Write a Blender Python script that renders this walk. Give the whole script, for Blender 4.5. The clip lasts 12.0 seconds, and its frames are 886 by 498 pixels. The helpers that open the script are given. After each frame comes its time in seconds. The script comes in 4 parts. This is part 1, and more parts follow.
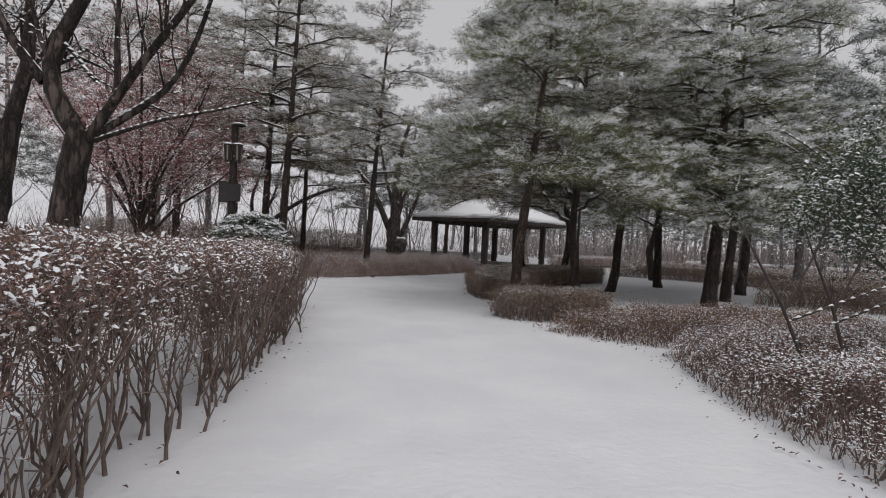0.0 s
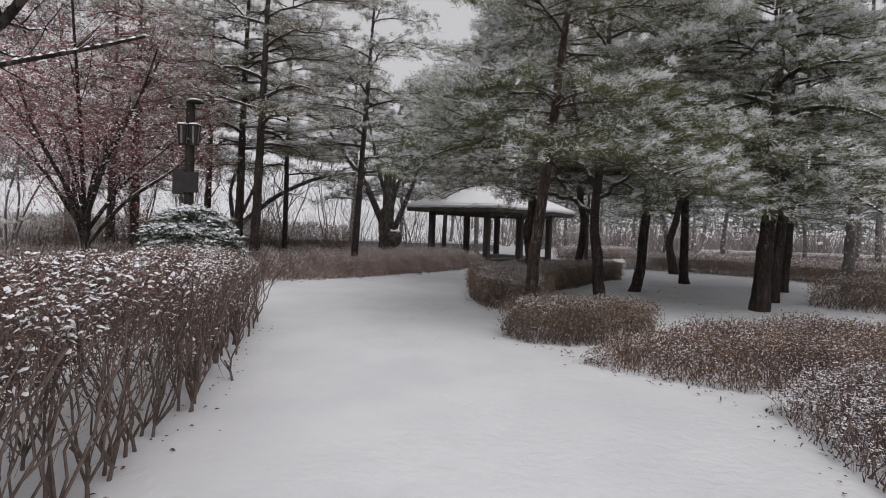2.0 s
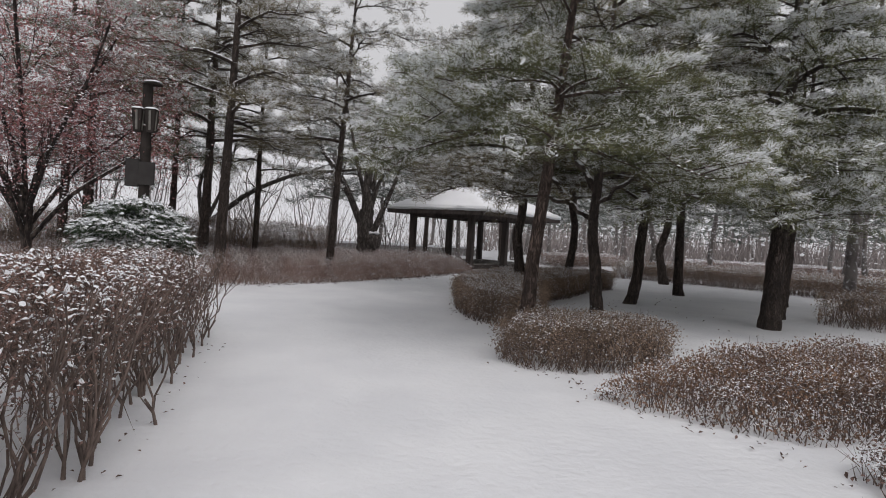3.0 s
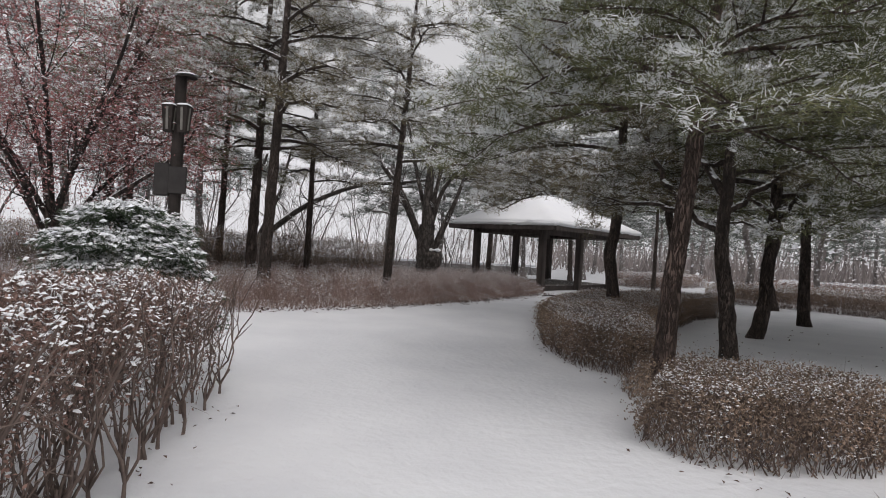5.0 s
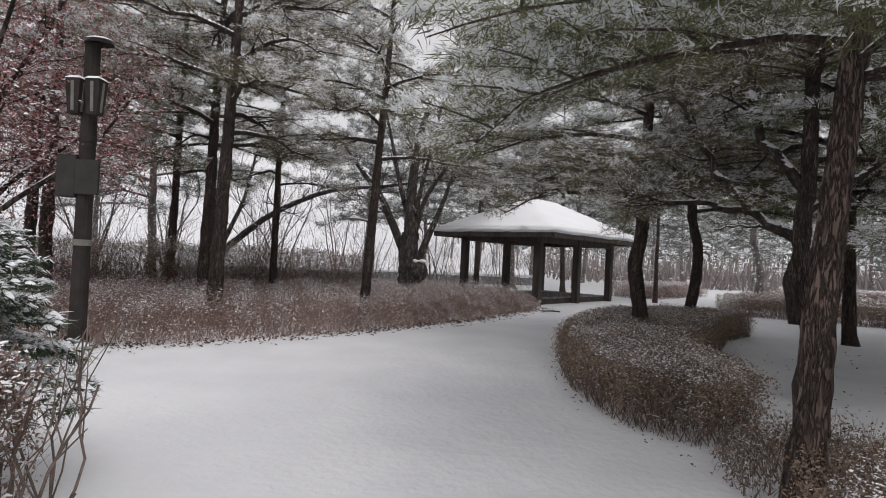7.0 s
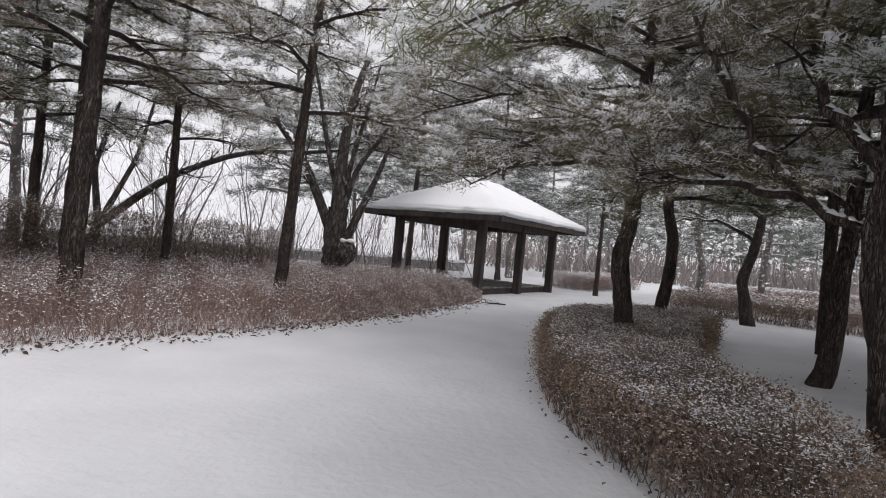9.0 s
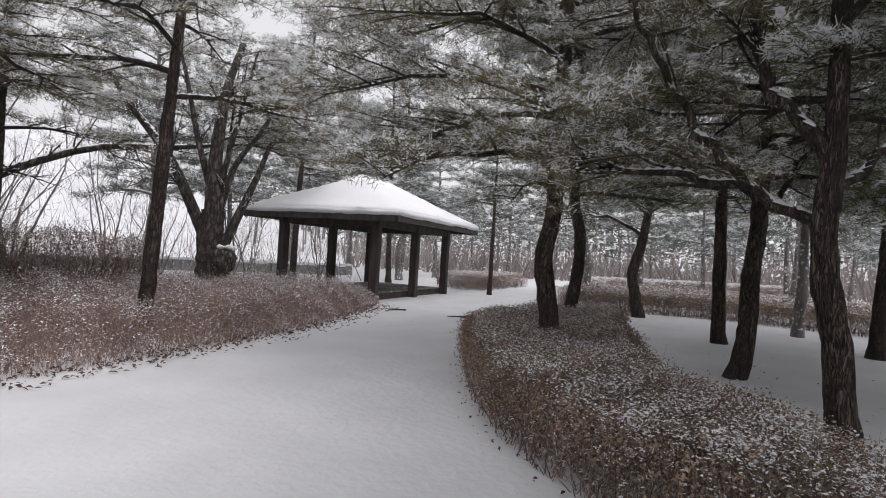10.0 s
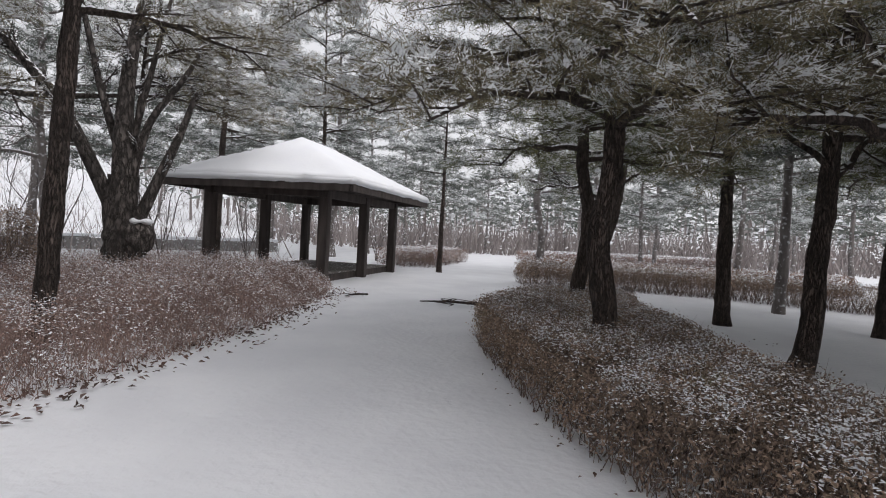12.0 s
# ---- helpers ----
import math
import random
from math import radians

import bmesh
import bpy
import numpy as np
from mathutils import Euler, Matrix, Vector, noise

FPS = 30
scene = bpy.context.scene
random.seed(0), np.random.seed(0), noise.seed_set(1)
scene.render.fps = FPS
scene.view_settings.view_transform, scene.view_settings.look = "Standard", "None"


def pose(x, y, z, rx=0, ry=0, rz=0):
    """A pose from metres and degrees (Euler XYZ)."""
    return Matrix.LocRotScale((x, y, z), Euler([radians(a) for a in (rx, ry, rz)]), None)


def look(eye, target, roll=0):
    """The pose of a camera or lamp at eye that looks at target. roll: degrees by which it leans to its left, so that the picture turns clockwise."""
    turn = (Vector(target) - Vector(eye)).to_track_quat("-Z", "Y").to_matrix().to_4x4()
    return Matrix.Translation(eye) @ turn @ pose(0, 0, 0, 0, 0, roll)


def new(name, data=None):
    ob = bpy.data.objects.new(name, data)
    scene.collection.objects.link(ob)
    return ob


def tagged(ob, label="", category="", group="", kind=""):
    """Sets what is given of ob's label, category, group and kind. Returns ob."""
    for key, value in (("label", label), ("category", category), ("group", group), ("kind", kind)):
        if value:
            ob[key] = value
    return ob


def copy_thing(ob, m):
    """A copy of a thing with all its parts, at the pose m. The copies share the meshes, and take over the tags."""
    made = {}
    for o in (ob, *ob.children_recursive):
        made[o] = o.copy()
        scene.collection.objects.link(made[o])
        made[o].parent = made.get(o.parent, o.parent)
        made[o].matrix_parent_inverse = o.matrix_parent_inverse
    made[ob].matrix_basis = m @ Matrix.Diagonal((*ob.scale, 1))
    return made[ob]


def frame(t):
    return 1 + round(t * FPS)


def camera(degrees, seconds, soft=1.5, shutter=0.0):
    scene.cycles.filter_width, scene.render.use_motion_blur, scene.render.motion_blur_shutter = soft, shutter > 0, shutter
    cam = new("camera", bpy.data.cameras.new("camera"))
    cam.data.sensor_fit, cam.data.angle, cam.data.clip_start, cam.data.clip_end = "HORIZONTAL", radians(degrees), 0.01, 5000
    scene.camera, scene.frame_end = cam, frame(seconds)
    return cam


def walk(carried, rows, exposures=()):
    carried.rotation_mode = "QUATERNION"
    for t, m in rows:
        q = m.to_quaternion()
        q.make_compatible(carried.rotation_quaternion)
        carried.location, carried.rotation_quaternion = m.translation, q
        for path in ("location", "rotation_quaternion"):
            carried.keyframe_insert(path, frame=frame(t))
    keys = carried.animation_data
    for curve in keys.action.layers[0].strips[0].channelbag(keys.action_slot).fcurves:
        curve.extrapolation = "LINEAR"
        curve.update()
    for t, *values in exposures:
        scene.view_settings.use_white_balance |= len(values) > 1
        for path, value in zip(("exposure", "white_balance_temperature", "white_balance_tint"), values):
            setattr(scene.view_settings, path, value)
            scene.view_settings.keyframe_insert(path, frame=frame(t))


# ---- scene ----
cam = camera(76.0, 12.0, soft=1.0)
# seconds, eye x y z, yaw, pitch, roll
PATH = [
    (0.0, -0.083, 0.775, 1.433, -0.325, -0.951, -2.860),
    (0.5, -0.060, 1.386, 1.458, 0.132, -0.862, -5.762),
    (1.0, -0.009, 2.016, 1.489, 0.094, -2.690, -5.853),
    (1.5, -0.003, 2.673, 1.532, 1.266, -2.401, -6.523),
    (2.0, -0.017, 3.344, 1.571, -0.402, -2.020, -2.037),
    (2.5, -0.042, 3.987, 1.585, -1.846, -1.896, -3.295),
    (4.5, -0.394, 6.308, 1.513, -3.886, -0.619, -2.404),
    (5.0, -0.464, 6.924, 1.525, 3.211, -0.148, -3.384),
    (5.5, -0.542, 7.551, 1.556, 4.912, 2.519, -3.505),
    (6.0, -0.605, 8.120, 1.570, 5.842, 0.129, -5.618),
    (6.5, -0.696, 8.680, 1.585, 2.891, -1.711, -3.680),
    (7.0, -0.784, 9.254, 1.586, 1.189, 0.821, -2.711),
    (7.5, -0.855, 9.868, 1.581, -0.511, -0.949, -4.038),
    (9.5, -1.205, 12.173, 1.570, -12.306, -0.029, -4.662),
    (10.0, -1.334, 12.727, 1.560, -18.578, 0.574, -3.500),
    (10.5, -1.505, 13.302, 1.559, -18.869, 0.724, -3.261),
    (11.0, -1.675, 13.877, 1.550, -18.835, -0.687, -2.432),
    (11.5, -1.807, 14.464, 1.538, -17.905, -1.664, -2.488),
    (12.0, -1.877, 15.054, 1.525, -27.393, -1.596, -3.242),
]
EXPOSURES = [(0.0, 0.08, 6500, 13), (2.7, 0.25, 6500, 13), (6.0, 0.46, 6550, 13), (7.5, 0.53, 6500, 13), (10.0, 0.73, 6450, 14), (12.0, 0.69, 6400, 13)]
walk(cam, [(t, pose(x, y, z, 90 + pitch, roll, yaw)) for t, x, y, z, yaw, pitch, roll in PATH], EXPOSURES)

# ---- overcast winter sky ----
world = bpy.data.worlds.new("overcast_sky")
scene.world = world
world.use_nodes = True
wn, wl = world.node_tree.nodes, world.node_tree.links
sky = wn.new("ShaderNodeTexSky")
sky.sky_type, sky.sun_disc = "NISHITA", False
sky.sun_elevation, sky.sun_rotation, sky.dust_density = radians(50), radians(200), 4.0
grey = wn.new("ShaderNodeHueSaturation")
grey.inputs["Saturation"].default_value = 0.12
wl.new(sky.outputs[0], grey.inputs["Color"])
cloud = wn.new("ShaderNodeMix")
cloud.data_type = "RGBA"
cloud.inputs[0].default_value = 0.75
cloud.inputs[7].default_value = (6.3, 6.35, 6.45, 1)
wl.new(grey.outputs[0], cloud.inputs[6])
wl.new(cloud.outputs[2], wn["Background"].inputs["Color"])
wn["Background"].inputs["Strength"].default_value = 0.088

sun = new("sun", bpy.data.lights.new("sun", "SUN"))
sun.data.energy, sun.data.angle, sun.data.color = 0.9, radians(40), (1.0, 0.97, 0.94)
sun.matrix_world = look((10, -15, 30), (0, 0, 0))


# ---- materials ----
def material(name, base, dark, scale=6.0, rough=0.85, bump=0.4, bump_scale=40.0, stretch=(1, 1, 1), island=0.0, metal=0.0, spec=0.3, third=None, fleck=0.0, plates=0.0):
    """Two tones mixed by noise, fine relief, and a spread of brightness from piece to piece."""
    m = bpy.data.materials.new(name)
    m.use_nodes = True
    n, l = m.node_tree.nodes, m.node_tree.links
    b = n["Principled BSDF"]
    b.inputs["Roughness"].default_value, b.inputs["Metallic"].default_value = rough, metal
    b.inputs["Specular IOR Level"].default_value = spec
    co, mp = n.new("ShaderNodeTexCoord"), n.new("ShaderNodeMapping")
    mp.inputs["Scale"].default_value = stretch
    l.new(co.outputs["Object"], mp.inputs["Vector"])
    big, fine = n.new("ShaderNodeTexNoise"), n.new("ShaderNodeTexNoise")
    big.inputs["Scale"].default_value, big.inputs["Detail"].default_value = scale, 6
    fine.inputs["Scale"].default_value, fine.inputs["Detail"].default_value = bump_scale, 5
    for t in (big, fine):
        l.new(mp.outputs[0], t.inputs["Vector"])
    ramp = n.new("ShaderNodeValToRGB")
    ramp.color_ramp.elements[0].position, ramp.color_ramp.elements[1].position = 0.36, 0.64
    ramp.color_ramp.elements[0].color, ramp.color_ramp.elements[1].color = (*dark, 1), (*base, 1)
    if third:
        e = ramp.color_ramp.elements.new(0.74)
        e.color = (*third, 1)
    l.new(big.outputs["Fac"], ramp.inputs[0])
    out = ramp.outputs[0]
    if island:
        g, hs = n.new("ShaderNodeNewGeometry"), n.new("ShaderNodeHueSaturation")
        mr = n.new("ShaderNodeMapRange")
        mr.inputs["To Min"].default_value, mr.inputs["To Max"].default_value = 1 - island, 1 + island
        l.new(g.outputs["Random Per Island"], mr.inputs[0])
        l.new(mr.outputs[0], hs.inputs["Value"])
        l.new(out, hs.inputs["Color"])
        out = hs.outputs[0]
    if fleck:
        fl, fr, mx = n.new("ShaderNodeTexNoise"), n.new("ShaderNodeMapRange"), n.new("ShaderNodeMix")
        fl.inputs["Scale"].default_value, fl.inputs["Detail"].default_value = 9.0, 8
        fr.inputs["From Min"].default_value, fr.inputs["From Max"].default_value = 0.62 - 0.1 * fleck, 0.68
        mx.data_type = "RGBA"
        mx.inputs[7].default_value = (0.75, 0.76, 0.78, 1)
        l.new(co.outputs["Object"], fl.inputs["Vector"])
        l.new(fl.outputs["Fac"], fr.inputs[0])
        l.new(fr.outputs[0], mx.inputs[0])
        l.new(out, mx.inputs[6])
        out = mx.outputs[2]
    base_mix = None
    if plates:
        base_mix = n.new("ShaderNodeMix")
        base_mix.data_type = "RGBA"
        base_mix.inputs[6].default_value = (*[c * 0.6 for c in dark], 1)
        l.new(out, base_mix.inputs[7])
        out = base_mix.outputs[2]
    l.new(out, b.inputs["Base Color"])
    if island and not bump:
        tr, ms = n.new("ShaderNodeBsdfTranslucent"), n.new("ShaderNodeMixShader")
        ms.inputs[0].default_value = 0.35
        l.new(out, tr.inputs["Color"])
        l.new(b.outputs[0], ms.inputs[1])
        l.new(tr.outputs[0], ms.inputs[2])
        l.new(ms.outputs[0], n["Material Output"].inputs["Surface"])
    if bump:
        bp = n.new("ShaderNodeBump")
        if plates:
            vo, rg, ad = n.new("ShaderNodeTexVoronoi"), n.new("ShaderNodeMapRange"), n.new("ShaderNodeMath")
            vo.feature = "DISTANCE_TO_EDGE"
            vo.inputs["Scale"].default_value = plates
            rg.inputs["From Max"].default_value = 0.22
            wb = n.new("ShaderNodeMix")
            wb.data_type = "RGBA"
            wb.inputs[0].default_value = 0.12
            l.new(mp.outputs[0], wb.inputs[6])
            l.new(fine.outputs["Color"], wb.inputs[7])
            l.new(wb.outputs[2], vo.inputs["Vector"])
            l.new(vo.outputs["Distance"], rg.inputs[0])
            l.new(rg.outputs[0], base_mix.inputs[0])
            ad.operation = "MULTIPLY_ADD"
            ad.inputs[1].default_value = 1.6
            l.new(rg.outputs[0], ad.inputs[0])
            l.new(fine.outputs["Fac"], ad.inputs[2])
            b2 = n.new("ShaderNodeBump")
            b2.inputs["Strength"].default_value, b2.inputs["Distance"].default_value = 1.0, 0.03
            l.new(ad.outputs[0], b2.inputs["Height"])
            l.new(b2.outputs[0], bp.inputs["Normal"])
        bp.inputs["Strength"].default_value, bp.inputs["Distance"].default_value = bump, 0.02
        l.new(fine.outputs["Fac"], bp.inputs["Height"])
        l.new(bp.outputs[0], b.inputs["Normal"])
    return m


SNOW_GROUND = material("trodden_snow", (0.725, 0.735, 0.755), (0.665, 0.675, 0.70), 0.9, 0.75, 0.9, 11.0, spec=0.2)
SNOW = material("fresh_snow", (0.86, 0.87, 0.89), (0.78, 0.80, 0.83), 5.0, 0.8, 0.4, 30.0, island=0.06)
ROOF_SNOW = material("roof_snow", (0.86, 0.87, 0.89), (0.83, 0.84, 0.87), 1.2, 0.75, 0.2, 12.0)
BARK = material("dark_bark", (0.115, 0.09, 0.078), (0.045, 0.037, 0.034), 7.0, 0.95, 1.0, 26.0, (1, 1, 0.28), third=(0.18, 0.15, 0.135), plates=9.0)
PINE_BARK = material("pine_bark", (0.165, 0.128, 0.11), (0.075, 0.06, 0.053), 9.0, 0.95, 1.0, 24.0, (1, 1, 0.2), third=(0.25, 0.21, 0.19), plates=30.0)
RED_BARK = material("red_pine_bark", (0.23, 0.165, 0.138), (0.1, 0.074, 0.064), 8.0, 0.95, 1.0, 22.0, (1, 1, 0.2), third=(0.31, 0.25, 0.22), plates=28.0)
GREY_BARK = material("grey_bark", (0.19, 0.165, 0.15), (0.085, 0.074, 0.068), 6.0, 0.95, 0.9, 26.0, (1, 1, 0.35), third=(0.24, 0.215, 0.2), plates=10.0)
TWIG = material("twig_bark", (0.2, 0.15, 0.128), (0.105, 0.081, 0.071), 10.0, 0.9, 0.3, 60.0, island=0.3)
NEEDLES = material("pine_needles", (0.225, 0.23, 0.125), (0.11, 0.118, 0.062), 1.1, 0.7, 0, island=0.45, third=(0.2, 0.15, 0.09))
NEEDLES_BROWN = material("dull_pine_needles", (0.26, 0.226, 0.145), (0.13, 0.114, 0.074), 1.1, 0.7, 0, island=0.45, third=(0.21, 0.155, 0.105))
RIME = material("snow_on_needles", (0.86, 0.87, 0.88), (0.78, 0.8, 0.81), 3.0, 0.8, 0, island=0.08)
BED_TWIG = material("reddish_bed_twig", (0.38, 0.275, 0.24), (0.23, 0.165, 0.143), 0.8, 0.9, 0, island=0.35)
YEW = material("yew_needles", (0.085, 0.115, 0.07), (0.05, 0.07, 0.046), 4.0, 0.7, 0, island=0.4)
HEDGE_LEAF = material("dry_hedge_leaf", (0.34, 0.22, 0.185), (0.19, 0.128, 0.11), 2.0, 0.75, 0, island=0.5, third=(0.10, 0.085, 0.05))
AZALEA_LEAF = material("dull_azalea_leaf", (0.37, 0.275, 0.208), (0.21, 0.16, 0.125), 1.1, 0.75, 0, island=0.55, third=(0.17, 0.165, 0.10))
RUST_LEAF = material("rusty_leaf", (0.33, 0.205, 0.135), (0.18, 0.115, 0.085), 1.5, 0.75, 0, island=0.5)
BED_LEAF = material("winter_bed_twig", (0.42, 0.31, 0.27), (0.27, 0.19, 0.16), 0.9, 0.8, 0, island=0.45, third=(0.40, 0.31, 0.24))
MAPLE_LEAF = material("red_maple_leaf", (0.45, 0.205, 0.195), (0.28, 0.15, 0.155), 0.9, 0.75, 0, island=0.45, third=(0.38, 0.21, 0.15))
BROWN_LEAF = material("brown_clinging_leaf", (0.18, 0.115, 0.095), (0.10, 0.07, 0.06), 1.2, 0.8, 0, island=0.4)
DARK_WOOD = material("dark_stained_timber", (0.085, 0.07, 0.064), (0.045, 0.037, 0.034), 5.0, 0.8, 0.5, 30.0, (1, 1, 0.15))
DECK_WOOD = material("grey_weathered_plank", (0.22, 0.20, 0.19), (0.12, 0.11, 0.10), 4.0, 0.85, 0.4, 30.0, (0.3, 1, 1), fleck=0.5)
LAMP_METAL = material("dark_brown_lamp_paint", (0.045, 0.038, 0.035), (0.03, 0.026, 0.024), 5.0, 0.7, 0.2, 60.0, spec=0.06)
LAMP_GLASS = material("dusty_lamp_glass", (0.2, 0.19, 0.17), (0.13, 0.125, 0.11), 6.0, 0.35, 0.1, 40.0)
GREY_BOX = material("grey_sheet_metal", (0.055, 0.052, 0.05), (0.04, 0.037, 0.036), 4.0, 0.7, 0.15, 50.0, spec=0.08)
# brush and horizon trunks: base colour paled to imitate haze
BRUSH = material("hazed_far_brush", (0.36, 0.32, 0.31), (0.24, 0.21, 0.2), 0.5, 0.9, 0, island=0.3)
# far needles: distance haze is put into the base colour along with the frost
FROST_HAZE = material("frosted_hazed_far_needles", (0.21, 0.23, 0.205), (0.13, 0.145, 0.13), 0.6, 0.85, 0, island=0.4)
# far bark: both tones lightened for haze; fleck adds the white snow spots
FAR_BARK = material("rimed_hazed_bark", (0.22, 0.2, 0.19), (0.12, 0.105, 0.1), 5.0, 0.95, 0.8, 24.0, (1, 1, 0.35), third=(0.3, 0.28, 0.27), fleck=0.5)
STONE = material("grey_snowy_stone", (0.3, 0.29, 0.28), (0.2, 0.19, 0.19), 4.0, 0.9, 0.6, 25.0, fleck=0.6)


# ---- mesh helpers ----
def mesh_np(name, verts, faces, mat, smooth=False):
    """A mesh from arrays; all faces have the same number of corners."""
    verts, faces = np.asarray(verts, dtype=np.float32), np.asarray(faces, dtype=np.int32)
    me = bpy.data.meshes.new(name)
    k = faces.shape[1]
    me.vertices.add(len(verts))
    me.vertices.foreach_set("co", verts.ravel())
    me.loops.add(faces.size)
    me.loops.foreach_set("vertex_index", faces.ravel())
    me.polygons.add(len(faces))
    me.polygons.foreach_set("loop_start", np.arange(0, faces.size, k, dtype=np.int32))
    me.polygons.foreach_set("use_smooth", np.full(len(faces), smooth))
    me.update(calc_edges=True)
    me.materials.append(mat)
    return me


def empty(name, x, y, z, label, category, group="", kind=""):
    ob = new(name)
    ob.empty_display_size = 0.2
    ob.matrix_world = Matrix.Translation((x, y, z))
    return tagged(ob, label, category, group, kind)


def child(name, me, parent, label="", kind=""):
    ob = new(name, me)
    ob.parent = parent
    return tagged(ob, label, kind=kind)


def part(name, bm, mat, parent, label="", bevel=0.0):
    """Links a bmesh as one mesh object under a thing or a part."""
    if bevel:
        bmesh.ops.bevel(bm, geom=bm.edges[:], offset=bevel, segments=2, affect="EDGES")
    me = bpy.data.meshes.new(name)
    bm.to_mesh(me)
    bm.free()
    me.materials.append(mat)
    return child(name, me, parent, label)


def box(bm, x0, y0, z0, x1, y1, z1, m=None):
    s = Matrix.Translation(((x0 + x1) / 2, (y0 + y1) / 2, (z0 + z1) / 2)) @ Matrix.Diagonal((x1 - x0, y1 - y0, z1 - z0, 1))
    bmesh.ops.create_cube(bm, size=1, matrix=(m or Matrix()) @ s)
    return bm


def tube(pts, radii, sides=8, rough=0.0, rng=None):
    """A tapered tube along points: vertices and quads, closed by a tip."""
    pts, radii = np.asarray(pts, float), np.asarray(radii, float)
    tang = np.gradient(pts, axis=0)
    tang /= np.linalg.norm(tang, axis=1)[:, None] + 1e-9
    ref = np.array([0.0, 0, 1]) if abs(tang[0, 2]) < 0.8 else np.array([1.0, 0, 0])
    a = np.arange(sides) * 2 * np.pi / sides
    rings = []
    for p, t, r in zip(pts, tang, radii):
        u = np.cross(t, ref)
        u /= np.linalg.norm(u) + 1e-9
        w = np.cross(t, u)
        rr = r * (1 + (rough * rng.normal(size=sides) if rough else 0))
        rings.append(p + (np.cos(a) * rr)[:, None] * u + (np.sin(a) * rr)[:, None] * w)
    v = np.concatenate(rings)
    q = []
    for i in range(len(pts) - 1):
        for j in range(sides):
            k = (j + 1) % sides
            q.append((i * sides + j, i * sides + k, (i + 1) * sides + k, (i + 1) * sides + j))
    return v, np.array(q)


def join(pieces):
    vs, fs, n = [], [], 0
    for v, f in pieces:
        vs.append(v)
        fs.append(f + n)
        n += len(v)
    return np.concatenate(vs), np.concatenate(fs)


def unit(v):
    return v / (np.linalg.norm(v, axis=-1, keepdims=True) + 1e-9)


def blades(org, way, length, width, rng):
    """Thin pointed slivers, one triangle each."""
    n = len(org)
    side = unit(np.cross(way, rng.normal(size=(n, 3)))) * (width / 2)[:, None]
    v = np.stack([org - side, org + side, org + way * length[:, None]], 1).reshape(-1, 3)
    return v, np.arange(3 * n).reshape(-1, 3)


def leaves(org, size, rng, flat=0.3):
    """Small folded leaves of two triangles each."""
    n = len(org)
    nrm = unit(rng.normal(size=(n, 3)) + np.array([0, 0, flat]))
    a = unit(np.cross(nrm, rng.normal(size=(n, 3))))
    b = np.cross(nrm, a)
    s = size[:, None]
    fold = nrm * s * 0.18
    v = np.stack([org - a * s * 0.5, org + b * s * 0.27 + fold, org + a * s * 0.5, org - b * s * 0.27 + fold], 1).reshape(-1, 3)
    i = np.arange(n)[:, None] * 4
    f = np.stack([i + np.array([0, 1, 2]), i + np.array([0, 2, 3])], 1).reshape(-1, 3)
    return v, f


def flecks(org, size, rng, way=None, long=1.0, thick=0.35):
    """Small uneven caps of snow, six triangles each."""
    n = len(org)
    if way is None:
        way = rng.normal(size=(n, 3))
    w = way * np.array([1, 1, 0.5])
    w = unit(w)
    s = unit(np.cross(w, np.array([0, 0, 1.0])) + 1e-6)
    ang = np.arange(6) * np.pi / 3
    rad = size[:, None] * rng.uniform(0.6, 1.25, (n, 6))
    ring = org[:, None] + (np.cos(ang) * rad * long)[..., None] * w[:, None] + (np.sin(ang) * rad)[..., None] * s[:, None]
    ring[..., 2] -= size[:, None] * rng.uniform(0.0, 0.3, (n, 6))
    top = org + np.array([0, 0, 1.0]) * (size * thick)[:, None]
    v = np.concatenate([ring, top[:, None]], 1).reshape(-1, 3)
    i = np.arange(n)[:, None] * 7
    f = np.concatenate([np.stack([i[:, 0] + j, i[:, 0] + (j + 1) % 6, i[:, 0] + 6], 1) for j in range(6)])
    return v, f


def strokes(org, way, length, width, rng):
    """Flat pale patches lying along a twig, two triangles each."""
    n = len(org)
    s = unit(np.cross(way, np.array([0, 0, 1.0])) + rng.normal(0, 0.35, (n, 3))) * (width / 2)[:, None]
    a = way * (length / 2)[:, None]
    v = np.stack([org - a, org + s - a * rng.uniform(-0.4, 0.4, (n, 1)), org + a, org - s + a * rng.uniform(-0.4, 0.4, (n, 1))], 1).reshape(-1, 3)
    i = np.arange(n)[:, None] * 4
    return v, np.stack([i + np.array([0, 1, 2]), i + np.array([0, 2, 3])], 1).reshape(-1, 3)


def wave(x, y, s=0.0):
    """Smooth unevenness between about -1 and 1."""
    return (np.sin(1.7 * x + 0.6 * y + s) + np.sin(-0.9 * x + 2.1 * y + 2 * s) + np.sin(3.9 * x + 3.1 * y + s * 3) * 0.6 + np.sin(7.3 * x - 6.1 * y + s) * 0.35) / 2.9


def polyline(pts, n):
    """n points evenly along a line of points, smoothed."""
    pts = np.asarray(pts, float)
    d = np.r_[0, np.cumsum(np.linalg.norm(np.diff(pts, axis=0), axis=1))]
    t = np.linspace(0, d[-1], n)
    p = np.stack([np.interp(t, d, pts[:, i]) for i in range(pts.shape[1])], 1)
    q = p.copy()
    q[1:-1] = (p[:-2] + 2 * p[1:-1] + p[2:]) / 4
    return q


